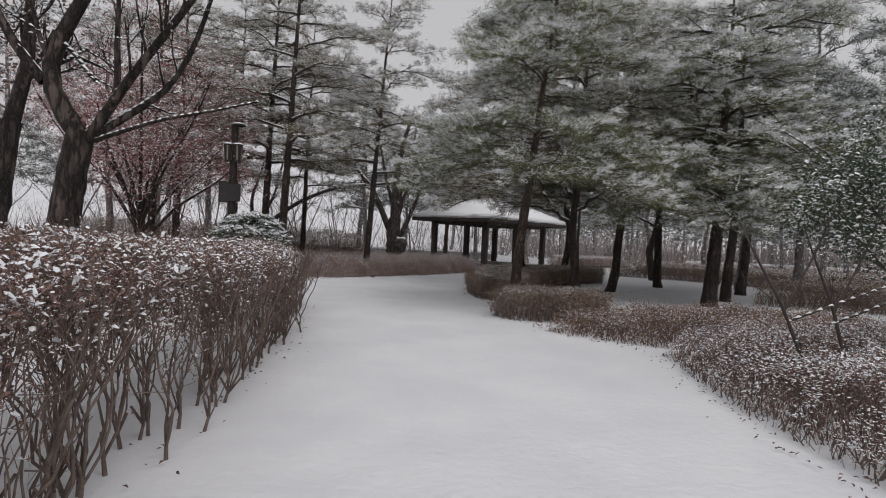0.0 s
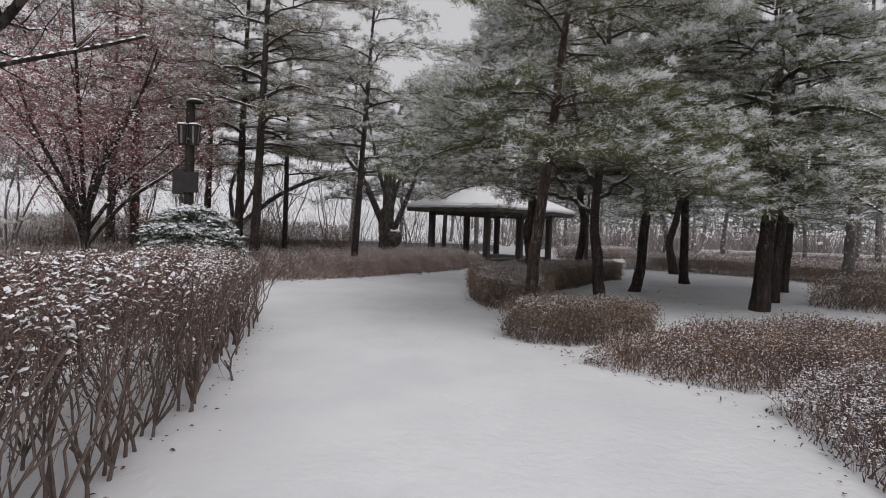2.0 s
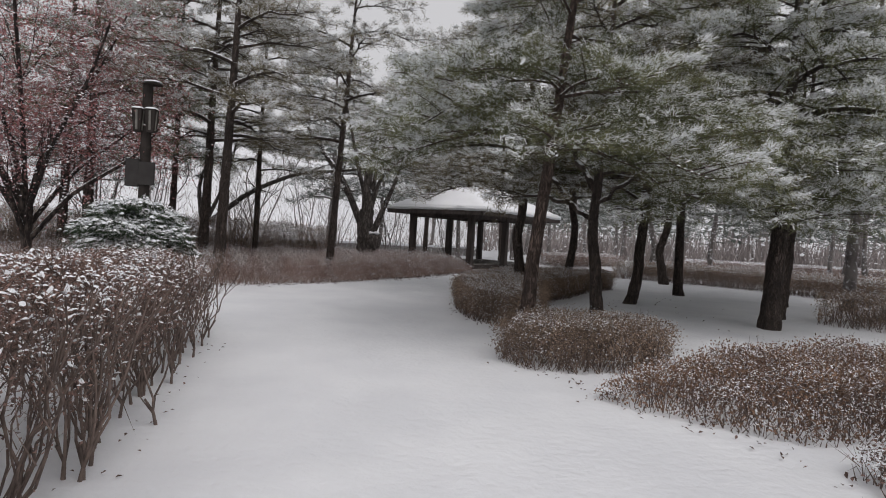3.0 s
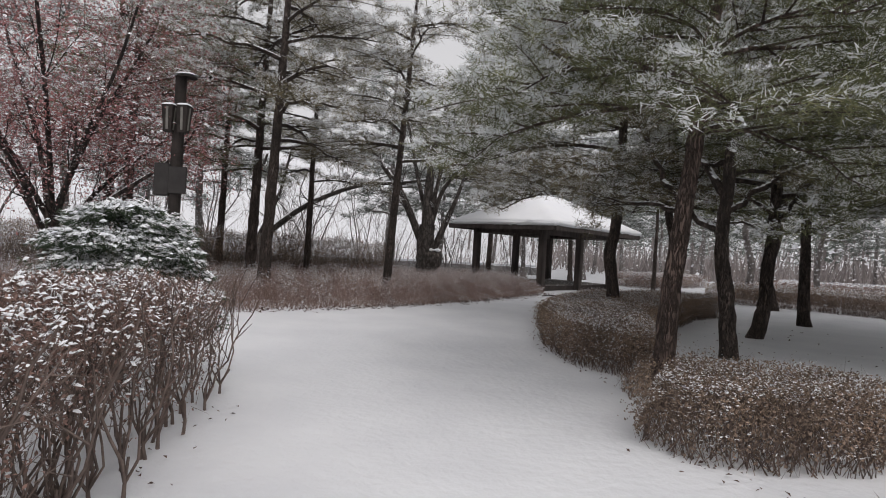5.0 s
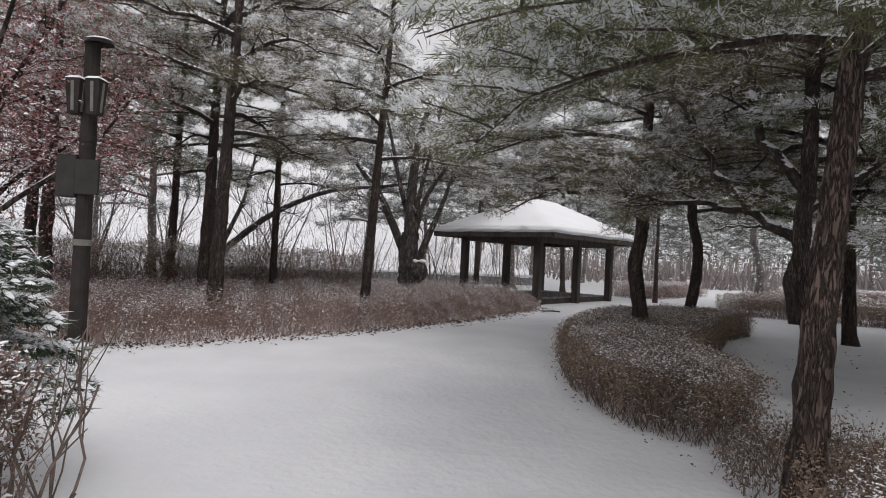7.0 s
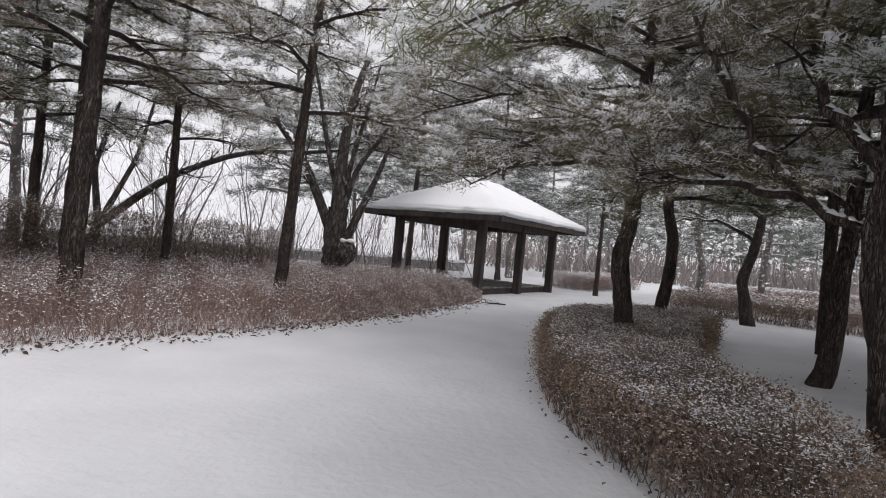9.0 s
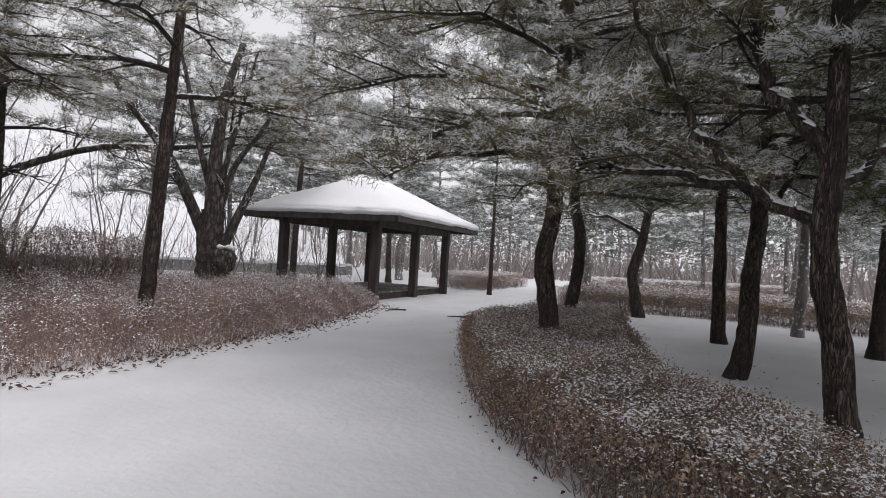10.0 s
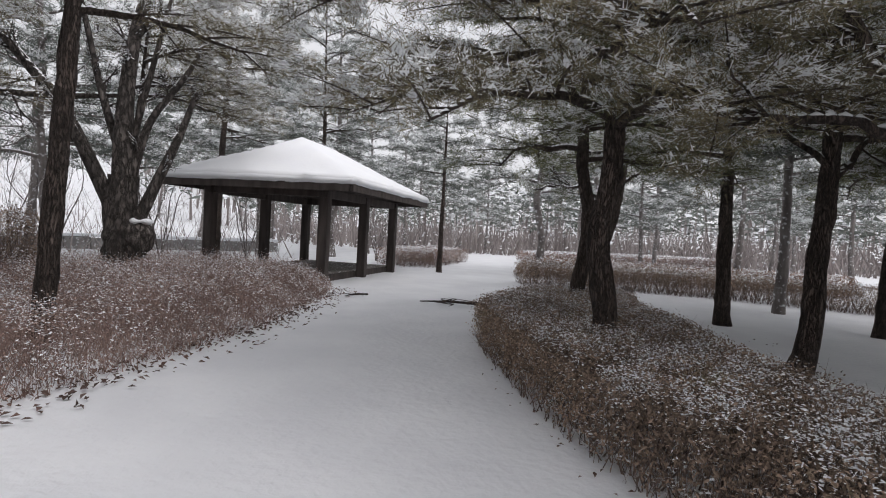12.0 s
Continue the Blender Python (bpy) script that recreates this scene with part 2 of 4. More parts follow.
def inside(poly, x, y):
    poly = np.asarray(poly)
    r = np.zeros(len(x), bool)
    for (x0, y0), (x1, y1) in zip(poly, np.roll(poly, -1, 0)):
        c = (y0 > y) != (y1 > y)
        r ^= c & (x < (x1 - x0) * (y - y0) / (y1 - y0 + 1e-12) + x0)
    return r


def edge_distance(poly, x, y):
    poly = np.asarray(poly, float)
    best = np.full(len(x), 1e9)
    p = np.stack([x, y], 1)
    for a, b in zip(poly, np.roll(poly, -1, 0)):
        ab = b - a
        t = np.clip(((p - a) @ ab) / (ab @ ab + 1e-12), 0, 1)
        best = np.minimum(best, np.linalg.norm(p - a - t[:, None] * ab, axis=1))
    return best


def scatter(poly, density, rng):
    poly = np.asarray(poly, float)
    lo, hi = poly.min(0), poly.max(0)
    n = int((hi - lo).prod() * density)
    p = rng.uniform(lo, hi, (n, 2))
    return p[inside(poly, p[:, 0], p[:, 1])]


# ---- ground: one snow sheet with faint footprints ----
def ground_height(x, y):
    """Flat along the walk; a snowy hillside rises far off behind the beds."""
    far = np.clip((y + 0.55 * np.abs(x) * (x < 0) - 52) / 60, 0, 1)
    left = np.clip((18 - x) / 40, 0, 1)
    z = 16 * far ** 1.5 * left
    far_r = np.clip((np.hypot(x, y) - 110) / 150, 0, 1)
    z = z + 8 * far_r * (1 - left)
    return z


def make_ground():
    rng = np.random.default_rng(5)
    gx = np.unique(np.round(np.r_[np.linspace(-420, -40, 30), np.linspace(-40, -5, 35), np.arange(-5, 6, 0.12), np.linspace(6, 40, 33), np.linspace(40, 420, 30)], 3))
    gy = np.unique(np.round(np.r_[np.linspace(-60, -1, 15), np.arange(-1, 28, 0.12), np.linspace(28, 60, 40), np.linspace(60, 520, 40)], 3))
    x, y = np.meshgrid(gx, gy)
    z = ground_height(x, y)
    near = np.clip((34 - y) / 6, 0, 1) * np.clip((9 - np.abs(x)) / 2, 0, 1)
    z += near * (0.012 * wave(x * 0.5, y * 0.5) + 0.006 * wave(x * 2.3, y * 2.1, 1.0) + 0.004 * rng.normal(size=x.shape))
    side = 1
    for i in range(46):
        fy = 1.0 + i * 0.62
        for k, off in enumerate((0.55, -0.35)):
            if rng.random() < 0.35:
                continue
            side = -side
            cx = off + 0.14 * side + 0.1 * rng.normal() - 0.05 * fy * (fy < 20) * 0.5 + max(0, fy - 20) * 0.35
            cy = fy + rng.normal() * 0.1
            d = ((x - cx) / 0.085) ** 2 + ((y - cy) / 0.15) ** 2
            z -= 0.045 * rng.uniform(0.3, 1) * np.exp(-d) - 0.006 * np.exp(-((d - 2.2) ** 2))
    nx, ny = len(gx), len(gy)
    v = np.stack([x, y, z], -1).reshape(-1, 3)
    i = (np.arange(ny - 1)[:, None] * nx + np.arange(nx - 1)[None]).ravel()
    f = np.stack([i, i + 1, i + nx + 1, i + nx], 1)
    ob = new("ground", mesh_np("ground", v, f, SNOW_GROUND, True))
    tagged(ob, "snow-covered park ground and path with faint footprints", "ground", kind="structure")


make_ground()


# ---- trees ----
def add_snow_on(pts, radii, rng, keep=0.7):
    """Uneven ridges of snow along the upper side of a limb."""
    pts = np.asarray(pts)
    n = max(6, int(np.linalg.norm(np.diff(pts, axis=0), axis=1).sum() / 0.09))
    p, r = polyline(pts, n), np.interp(np.linspace(0, 1, n), np.linspace(0, 1, len(radii)), radii)
    way = unit(np.gradient(p, axis=0))
    ok = (np.abs(way[:, 2]) < 0.85) & (wave(p[:, 0] * 3, p[:, 1] * 3 + p[:, 2] * 2, rng.uniform(0, 6)) > 0.6 - 1.5 * keep)
    p, r, way = p[ok], r[ok], way[ok]
    if not len(p):
        return None
    return flecks(p + np.array([0, 0, 0.9]) * r[:, None], r * 0.72 + 0.014, rng, way, 1.7, 0.8)


def pine(x, y, r, h, base, spread, seed, lean=(0, 0), limbs=26, nb=24, blade=(0.16, 0.0105), snow=1.0, bark=None, needles=None, bend=0.25, kinks=None,
         label="tall pine with a dark bark trunk and snow-laden needles", group="park pines", droop=0.1, limb_r=0.42, density=1.0, low=None, sides=14, z0=0.0, one_sided=None, parts=True, white=12, pad=1.0, line_up=None, arms=()):
    """A pine with a crooked trunk, layered limbs, needle tufts and snow on the tufts."""
    rng = np.random.default_rng(seed)
    t = empty("pine_tree", x, y, z0, label, "tree", group)
    n = 9
    s = np.linspace(0, 1, n)
    pts = np.stack([lean[0] * s + bend * np.cumsum(rng.normal(0, 0.3, n)) * (s > 0) * 0.6, lean[1] * s + bend * np.cumsum(rng.normal(0, 0.3, n)) * (s > 0) * 0.6, s * h], 1)
    if kinks is not None:
        for i, d in enumerate(kinks):
            pts[i + 1, 0] += d
    if line_up is not None:
        k = np.array(line_up, float)
        free = pts[pts[:, 2] > k[-1, 2] + 0.8]
        pts = np.vstack([k, free - np.array([free[0, 0], free[0, 1], 0]) * 0.8 + np.array([k[-1, 0], k[-1, 1], 0])])
    trunk_line = polyline(pts, 60)
    u = np.linspace(0, 1, 60)
    rad = r * (1 - 0.92 * u ** 1.15) * (1 + 0.35 * np.exp(-u * h / 0.25))
    trunk_line[0, 2] = -0.1
    v, f = tube(trunk_line, rad, sides, 0.07, rng)
    child("trunk", mesh_np("trunk", v, f, bark or PINE_BARK, True), t)
    tuft_o, tuft_w, snow_parts, wood = [], [], [], []
    # crooked bare arms, each with a few twigs
    for pts, ar in arms:
        q = polyline(pts, 14)
        q[1:-1] += rng.normal(0, 0.03, (12, 3))
        rr = np.linspace(ar, ar * 0.4, 14)
        pieces, tips = [tube(q, rr, 8, 0.08, rng)], []
        sn = add_snow_on(q, rr, rng, 0.9)
        if sn:
            snow_parts.append(sn)
        for k in range(6):
            i = rng.integers(5, 14)
            d = unit(unit(q[i] - q[i - 2]) + rng.normal(0, 0.6, 3) + np.array([0, 0, 0.1]))
            grow(q[i], d, rng.uniform(0.5, 1.1), ar * 0.32, 1, rng, pieces, tips, 0.08, 0.6, snow_parts, 0.9)
        for tip in tips:
            for c2 in range(5):
                tuft_o.append(tip + rng.normal(0, 0.1, 3))
                tuft_w.append(unit(rng.normal(0, 1, 3) * np.array([1, 1, 0.3])))
        wv, wf = join(pieces)
        child("branch", mesh_np("branch", wv, wf, bark or PINE_BARK, True), t)
    for k in range(limbs):
        q = (k + rng.uniform(0, 0.8)) / limbs
        hz = base + (h * 0.99 - base) * q ** 1.05
        at = np.array([np.interp(hz, trunk_line[:, 2], trunk_line[:, i]) for i in range(3)])
        az = k * 2.4 + rng.normal() * 0.5
        if one_sided is not None and k % 3:
            az = one_sided + rng.normal() * 0.7
        length = spread * (1.0 - 0.62 * q ** 2.2) * rng.uniform(0.6, 1.12)
        if low and k < len(low):
            az, hz, length = low[k]
            at = np.array([np.interp(hz, trunk_line[:, 2], trunk_line[:, i]) for i in range(3)])
        m = 7
        w = np.linspace(0, 1, m)
        out = np.array([np.cos(az), np.sin(az), 0])
        sidev = np.array([-out[1], out[0], 0])
        line = at + w[:, None] * out * length + (np.cumsum(rng.normal(0, 0.06, m)) * length * 0.5 * w)[:, None] * sidev
        line[:, 2] += length * (0.22 * w - (0.22 + droop) * w ** 2 + rng.normal(0, 0.03, m) * w + 0.25 * q * w)
        lr = max(0.016, r * limb_r * (1 - 0.5 * q)) * (1 - 0.82 * w) * rng.uniform(0.7, 1.1)
        pieces = [tube(line, lr, 6)]
        sn = add_snow_on(line, lr, rng, 0.55 * snow)
        if sn:
            snow_parts.append(sn)
        subs = max(4, int(length * 4.6 * density))
        for j in range(subs):
            a = 0.18 + 0.82 * (j + rng.uniform(0, 1)) / subs
            st = np.array([np.interp(a, w, line[:, i]) for i in range(3)])
            sg = 1 if j % 2 else -1
            d2 = unit(out * rng.uniform(0.35, 1.0) + sidev * sg * rng.uniform(0.3, 1.0) + np.array([0, 0, rng.uniform(-0.1, 0.28)]))
            l2 = length * rng.uniform(0.24, 0.46) * (1.2 - 0.6 * a) + 0.25
            c = np.linspace(0, 1, 4)
            sub = st + c[:, None] * d2 * l2
            sub[:, 2] += -0.1 * l2 * c ** 2
            pieces.append(tube(sub, np.interp(c, [0, 1], [lr.max() * 0.35 * (1.1 - a) + 0.008, 0.005]), 4 if parts else 3))
            nt = max(3, int(l2 / 0.095 * density))
            for c2 in np.linspace(0.2, 1.05, nt):
                c2 = 0.4 * c2 + 0.6 * (round(c2 * 3) / 3 + 0.03)
                tuft_o.append(st + d2 * l2 * c2 + rng.normal(0, 0.115, 3) * np.array([1, 1, 0.55]) + np.array([0, 0, -0.1 * l2 * c2 ** 2 + 0.02]))
                tuft_w.append(unit(d2 + rng.normal(0, 0.4, 3) + np.array([0, 0, 0.25])))
        wv, wf = join(pieces)
        if parts:
            child("branch", mesh_np("branch", wv, wf, bark or PINE_BARK, True), t)
        else:
            wood.append((wv, wf))
    if wood:
        wv, wf = join(wood)
        child("branch_mass", mesh_np("branch_mass", wv, wf, bark or PINE_BARK, True), t, kind="stuff")
    o, w = np.array(tuft_o), np.array(tuft_w)
    N = len(o)
    oo = np.repeat(o, nb, 0) + rng.normal(0, 0.06, (N * nb, 3)) * np.array([1, 1, 0.6])
    ww = unit(np.repeat(w, nb, 0) * rng.uniform(0.3, 1.2, (N * nb, 1)) + rng.normal(0, 0.72, (N * nb, 3)) - np.array([0, 0, 0.25]))
    oo = oo + np.repeat(w, nb, 0) * rng.uniform(-0.1, 0.08, (N * nb, 1))
    v, f = blades(oo, ww, rng.uniform(0.6, 1.1, N * nb) * blade[0], np.full(N * nb, blade[1]), rng)
    child("crown", mesh_np("crown", v, f, needles or NEEDLES), t, kind="stuff")
    if snow:
        reach = blade[0] / 0.15
        # snow lies on the upper sprays and leaves the sheltered ones nearly bare
        cell = np.floor(o[:, :2] / 0.35).astype(int)
        cell -= cell.min(0)
        roof = np.full(cell.max(0) + 1, -1e9)
        np.maximum.at(roof, (cell[:, 0], cell[:, 1]), o[:, 2])
        cover = np.clip(1.15 - 0.32 * np.maximum(roof[cell[:, 0], cell[:, 1]] - o[:, 2] - 0.4, 0), 0.35, 1)
        cover *= np.clip(0.95 + 1.3 * wave(o[:, 0] * 1.7, o[:, 1] * 1.7 + o[:, 2] * 2.8, seed), 0.12, 1.7)
        k = rng.random(N) < 0.6 * snow * cover
        so = o[k] + rng.normal(0, 0.035 * reach, (k.sum(), 3)) + np.array([0, 0, 0.035 * reach])
        snow_parts.append(flecks(so, rng.uniform(0.012, 0.042, len(so)) * reach * pad, rng, w[k], 1.7, 0.6))
        v, f = join(snow_parts)
        child("snow", mesh_np("snow", v, f, SNOW, True), t, "clumps of white snow on the branches", kind="stuff")
        # fine snow along the needles on the upper side of each spray
        m = np.minimum(rng.poisson(2.0 * white * snow * cover), 4 * white)
        kd = np.repeat(o, m, 0) + rng.normal(0, 0.05 * reach, (m.sum(), 3)) * np.array([1, 1, 0.45]) + np.array([0, 0, 0.045 * reach])
        dw = unit(np.repeat(w, m, 0) + rng.normal(0, 0.75, (len(kd), 3)) * np.array([1, 1, 0.6]) - np.array([0, 0, 0.1]))
        v, f = blades(kd, dw, rng.uniform(0.06, 0.13, len(kd)) * reach, rng.uniform(0.008, 0.017, len(kd)) * reach * pad, rng)
        child("rime", mesh_np("rime", v, f, RIME), t, "white snow clinging to the needles", kind="stuff")
    return t


def grow(start, way, length, r, depth, rng, wood, tips, up=0.15, fan=0.6, snowy=None, keep=0.6):
    m = 6 if depth else 4
    w = np.linspace(0, 1, m)
    line = np.array(start) + w[:, None] * np.array(way) * length + np.cumsum(rng.normal(0, 0.035 * length, (m, 3)), 0) * w[:, None]
    line[:, 2] += up * length * w ** 2
    rr = r * (1 - 0.6 * w)
    wood.append(tube(line, rr, 6 if depth > 1 else (4 if depth else 3)))
    if snowy is not None and r > 0.008:
        s = add_snow_on(line, rr, rng, keep)
        if s:
            snowy.append(s)
    tips.append(line[-1])
    if depth:
        for i in range(rng.integers(3, 5)):
            a = rng.uniform(0.3, 1.0)
            st = np.array([np.interp(a, w, line[:, k]) for k in range(3)])
            d = unit(np.array(way) + rng.normal(0, fan, 3))
            grow(st, d, length * rng.uniform(0.45, 0.7), r * 0.5 * (1.2 - 0.5 * a), depth - 1, rng, wood, tips, up, fan, snowy, keep)


def bare_tree(x, y, limbs, trunk, r, seed, label, bark, depth=2, group="", name="bare_tree", leaf=None, leaf_n=0, leaf_size=0.05, twig=0.55, snow_keep=0.6, rough=0.07, burl=None, z0=0.0, leaf_spread=0.22):
    """A leafless (or sparsely leaved) tree: trunk line, given main limbs with finer branches off them."""
    rng = np.random.default_rng(seed)
    t = empty(name, x, y, z0, label, "tree", group)
    snowy, tips = [], []
    p = polyline(trunk, 16)
    rad = np.interp(np.linspace(0, 1, 16), [0, 0.12, 1], [r * 1.35, r, r * 0.75])
    v, f = tube(p, rad, 12, rough, rng)
    tr = child("trunk", mesh_np("trunk", v, f, bark, True), t)
    if burl:
        bm = bmesh.new()
        bmesh.ops.create_icosphere(bm, subdivisions=3, radius=burl[3], matrix=Matrix.Translation(burl[:3]) @ Matrix.Diagonal((1.0, 0.85, 1.1, 1)))
        for vv in bm.verts:
            vv.co += vv.normal * 0.09 * noise.noise(vv.co * 5)
        b = part("burl", bm, bark, tr, "swollen burl on the trunk")
        bm = bmesh.new()
        bmesh.ops.create_icosphere(bm, subdivisions=3, radius=burl[3] * 0.62, matrix=Matrix.Translation((burl[0] + 0.08, burl[1], burl[2] + burl[3] * 1.0)) @ Matrix.Diagonal((1.0, 0.9, 0.36, 1)))
        for vv in bm.verts:
            vv.co += vv.normal * 0.05 * noise.noise(vv.co * 7)
        part("snow_cap", bm, SNOW, tr, "cap of snow on the burl")
    for pts, lr in limbs:
        wood = []
        q = polyline(pts, 12)
        rr = np.linspace(lr, lr * 0.35, 12)
        wood.append(tube(q, rr, 9))
        s = add_snow_on(q, rr, rng, snow_keep + 0.15)
        if s:
            snowy.append(s)
        ln = np.linalg.norm(np.diff(q, axis=0), axis=1).sum()
        for k in range(int(3 + ln * 1.6)):
            a = rng.uniform(0.25, 1.0)
            i = int(a * 11)
            d = unit(unit(q[min(i + 1, 11)] - q[max(i - 1, 0)]) + rng.normal(0, 0.65, 3) + np.array([0, 0, 0.25]))
            grow(q[i], d, ln * twig * rng.uniform(0.3, 0.6), lr * 0.3 * (1.3 - a), depth, rng, wood, tips, 0.12, 0.6, snowy, snow_keep)
        v, f = join(wood)
        child("branch", mesh_np("branch", v, f, bark, True), t)
    tips = np.array(tips)
    if leaf is not None:
        c = tips[rng.integers(0, len(tips), leaf_n)] + rng.normal(0, leaf_spread, (leaf_n, 3))
        v, f = leaves(c, rng.uniform(0.6, 1.2, leaf_n) * leaf_size, rng)
        child("foliage", mesh_np("foliage", v, f, leaf), t, kind="stuff")
        c2 = c[rng.random(leaf_n) < 0.16]
        snowy.append(flecks(c2 + np.array([0, 0, 0.015]), rng.uniform(0.3, 0.7, len(c2)) * leaf_size, rng))
    if snowy:
        v, f = join(snowy)
        child("snow", mesh_np("snow", v, f, SNOW, True), t, "ridges of snow on the branches", kind="stuff")
    return t


# ---- hedges and planted beds ----
def bed(name, poly, h, seed, leaf, label, category="shrub", lden=900, tden=260, sden=120, size=0.035, round_=0.3, rough=0.12, snow_size=0.03, group="", side=0, low=0.25, stem_r=0.007, twig=None):
    """A clipped or loose planting: upright twigs, small leaves round a rounded top, flecks of snow."""
    rng = np.random.default_rng(seed)
    c = np.mean(poly, 0)
    t = empty(name, c[0], c[1], 0, label, category, group)
    off = np.array([c[0], c[1], 0])

    def top(p):
        d = edge_distance(poly, p[:, 0], p[:, 1])
        return h * np.clip(d / round_, 0.08, 1) ** 0.5 * (1 + rough * wave(p[:, 0] * 1.6, p[:, 1] * 1.6, seed) + rough * 0.5 * rng.normal(size=len(p)))

    p = scatter(poly, tden, rng)
    H = top(p)
    way = unit(np.stack([rng.normal(0, 0.4, len(p)), rng.normal(0, 0.4, len(p)), np.ones(len(p))], 1))
    stems = blades(np.c_[p, np.full(len(p), -0.01)] - off, way, H * rng.uniform(0.75, 1.2, len(p)), rng.uniform(0.8, 2.2, len(p)) * stem_r, rng)
    # forked side twigs and stray shoots over the top
    p = scatter(poly, tden * 1.2, rng)
    H = top(p)
    way = unit(rng.normal(0, 0.7, (len(p), 3)) + np.array([0, 0, 0.8]))
    twigs = blades(np.c_[p, H * rng.uniform(0.35, 0.92, len(p))] - off, way, rng.uniform(0.08, 0.24, len(p)) * (0.5 + h), rng.uniform(0.5, 1.1, len(p)) * stem_r, rng)
    v, f = join([stems, twigs])
    child("twig_mass", mesh_np("twig_mass", v, f, twig or TWIG), t, kind="stuff")
    p = scatter(poly, lden, rng)
    H = top(p)
    q = rng.random(len(p))
    z = H * (1 - (1 - low) * q ** 2.2)
    lv = [np.c_[p, z]]
    if side:
        ring = np.vstack([poly, poly[:1]])
        L = np.linalg.norm(np.diff(ring, axis=0), axis=1).sum()
        e = polyline(ring, int(L * side))
        e = e + rng.normal(0, 0.06, e.shape)
        lv.append(np.c_[e, h * (0.24 + 0.72 * rng.random(len(e)) ** 0.7)])
    o = np.concatenate(lv) - off
    v, f = leaves(o, rng.uniform(0.45, 1.1, len(o)) * size, rng)
    child("foliage", mesh_np("foliage", v, f, leaf), t, kind="stuff")
    # snow lying in small patches on the twig ends
    p = scatter(poly, sden * 2.0, rng)
    p = p[rng.random(len(p)) < np.clip(0.55 + 0.9 * wave(p[:, 0] * 4.2, p[:, 1] * 4.2, seed + 1), 0.08, 1)]
    z = top(p) * rng.uniform(0.84, 1.04, len(p))
    way = unit(rng.normal(0, 1, (len(p), 3)) * np.array([1, 1, 0.18]))
    v, f = strokes(np.c_[p, z + 0.006] - off, way, rng.uniform(0.6, 1.7, len(p)) * snow_size, rng.uniform(0.35, 0.8, len(p)) * snow_size, rng)
    child("snow", mesh_np("snow", v, f, SNOW, True), t, "flecks of snow on the leaves", kind="stuff")
    return t


def tall_hedge():
    """The leggy hedge beside the path: bare stems below, a leafy snow-flecked top."""
    rng = np.random.default_rng(21)
    front = np.array([(-1.63, 0.6), (-1.66, 3.0), (-1.74, 6.0), (-1.9, 8.2), (-2.36, 10.2), (-2.7, 12.0)])
    back = np.array([(-3.9, 12.4), (-3.5, 9.0), (-3.35, 5.0), (-3.4, 0.6)])
    poly = np.vstack([front, back])
    t = empty("tall_hedge", -3, 5, 0, "tall leggy hedge of brown leaves above bare stems, flecked with snow", "hedge")
    off = np.array([-3, 5, 0])
    top_of = lambda y: np.interp(y, [-2, 4, 8, 12], [1.36, 1.34, 1.24, 1.12])
    # stems
    kinds = []
    for k in range(14):
        pieces = []
        foot = np.array([(0, 0, -0.03), (rng.normal() * 0.02, rng.normal() * 0.02, 0.1), (rng.normal() * 0.04, rng.normal() * 0.04, 0.22)])
        pieces.append(tube(foot, [0.015, 0.011, 0.009], 6))
        for s in range(rng.integers(3, 6)):
            az, sp = rng.uniform(0, 6.3), rng.uniform(0.1, 0.36)
            w = np.linspace(0, 1, 8)
            line = np.stack([foot[1, 0] + np.cos(az) * sp * w ** 1.2 + np.cumsum(rng.normal(0, 0.036, 8)) * (w > 0), foot[1, 1] + np.sin(az) * sp * w ** 1.2 + np.cumsum(rng.normal(0, 0.028, 8)) * (w > 0), 0.08 + 1.0 * w], 1)
            r0 = rng.uniform(0.005, 0.0105)
            pieces.append(tube(line, np.linspace(r0, r0 * 0.5, 8), 5))
            for b in range(rng.integers(1, 4)):
                a = rng.uniform(0.35, 0.8)
                st = np.array([np.interp(a, w, line[:, i]) for i in range(3)])
                d = unit(np.array([rng.normal(), rng.normal(), 1.6]))
                pieces.append(tube(st + np.linspace(0, 1, 3)[:, None] * d * rng.uniform(0.2, 0.45), [r0 * 0.55, r0 * 0.4, r0 * 0.25], 4))
        v, f = join(pieces)
        kinds.append(mesh_np("stem", v, f, TWIG, True))
    fl = polyline(front, 78) + rng.normal(0, 0.1, (78, 2)) + np.array([-0.22, 0])
    mid = scatter(poly, 5.5, rng)
    mid = mid[edge_distance(front, mid[:, 0], mid[:, 1]) < 1.2][::3][:18]
    for i, p in enumerate(np.vstack([fl, mid])):
        ob = child("stem", kinds[i % 14], t)
        ob.matrix_basis = pose(p[0] + 3, p[1] - 5, 0, 0, 0, rng.uniform(0, 360)) @ Matrix.Diagonal((1, 1, rng.uniform(0.9, 1.1), 1))
    # leaves
    p = scatter(poly, 6400, rng)
    d = edge_distance(poly, p[:, 0], p[:, 1])
    H = top_of(p[:, 1]) * (0.80 + 0.20 * np.clip(d / 0.35, 0, 1) ** 0.5) * (1 + 0.035 * wave(p[:, 0] * 2, p[:, 1] * 2) + 0.02 * rng.normal(size=len(p)))
    clump = np.clip(1 + 0.5 * wave(p[:, 0] * 5, p[:, 1] * 5, 2.0), 0.5, 1.5)
    z = H - 0.54 * rng.random(len(p)) ** 2.0 * (0.7 + 0.6 * rng.random(len(p))) * clump
    v, f = leaves(np.c_[p, z] - off, rng.uniform(0.014, 0.035, len(p)), rng)
    child("foliage", mesh_np("foliage", v, f, HEDGE_LEAF), t, kind="stuff")
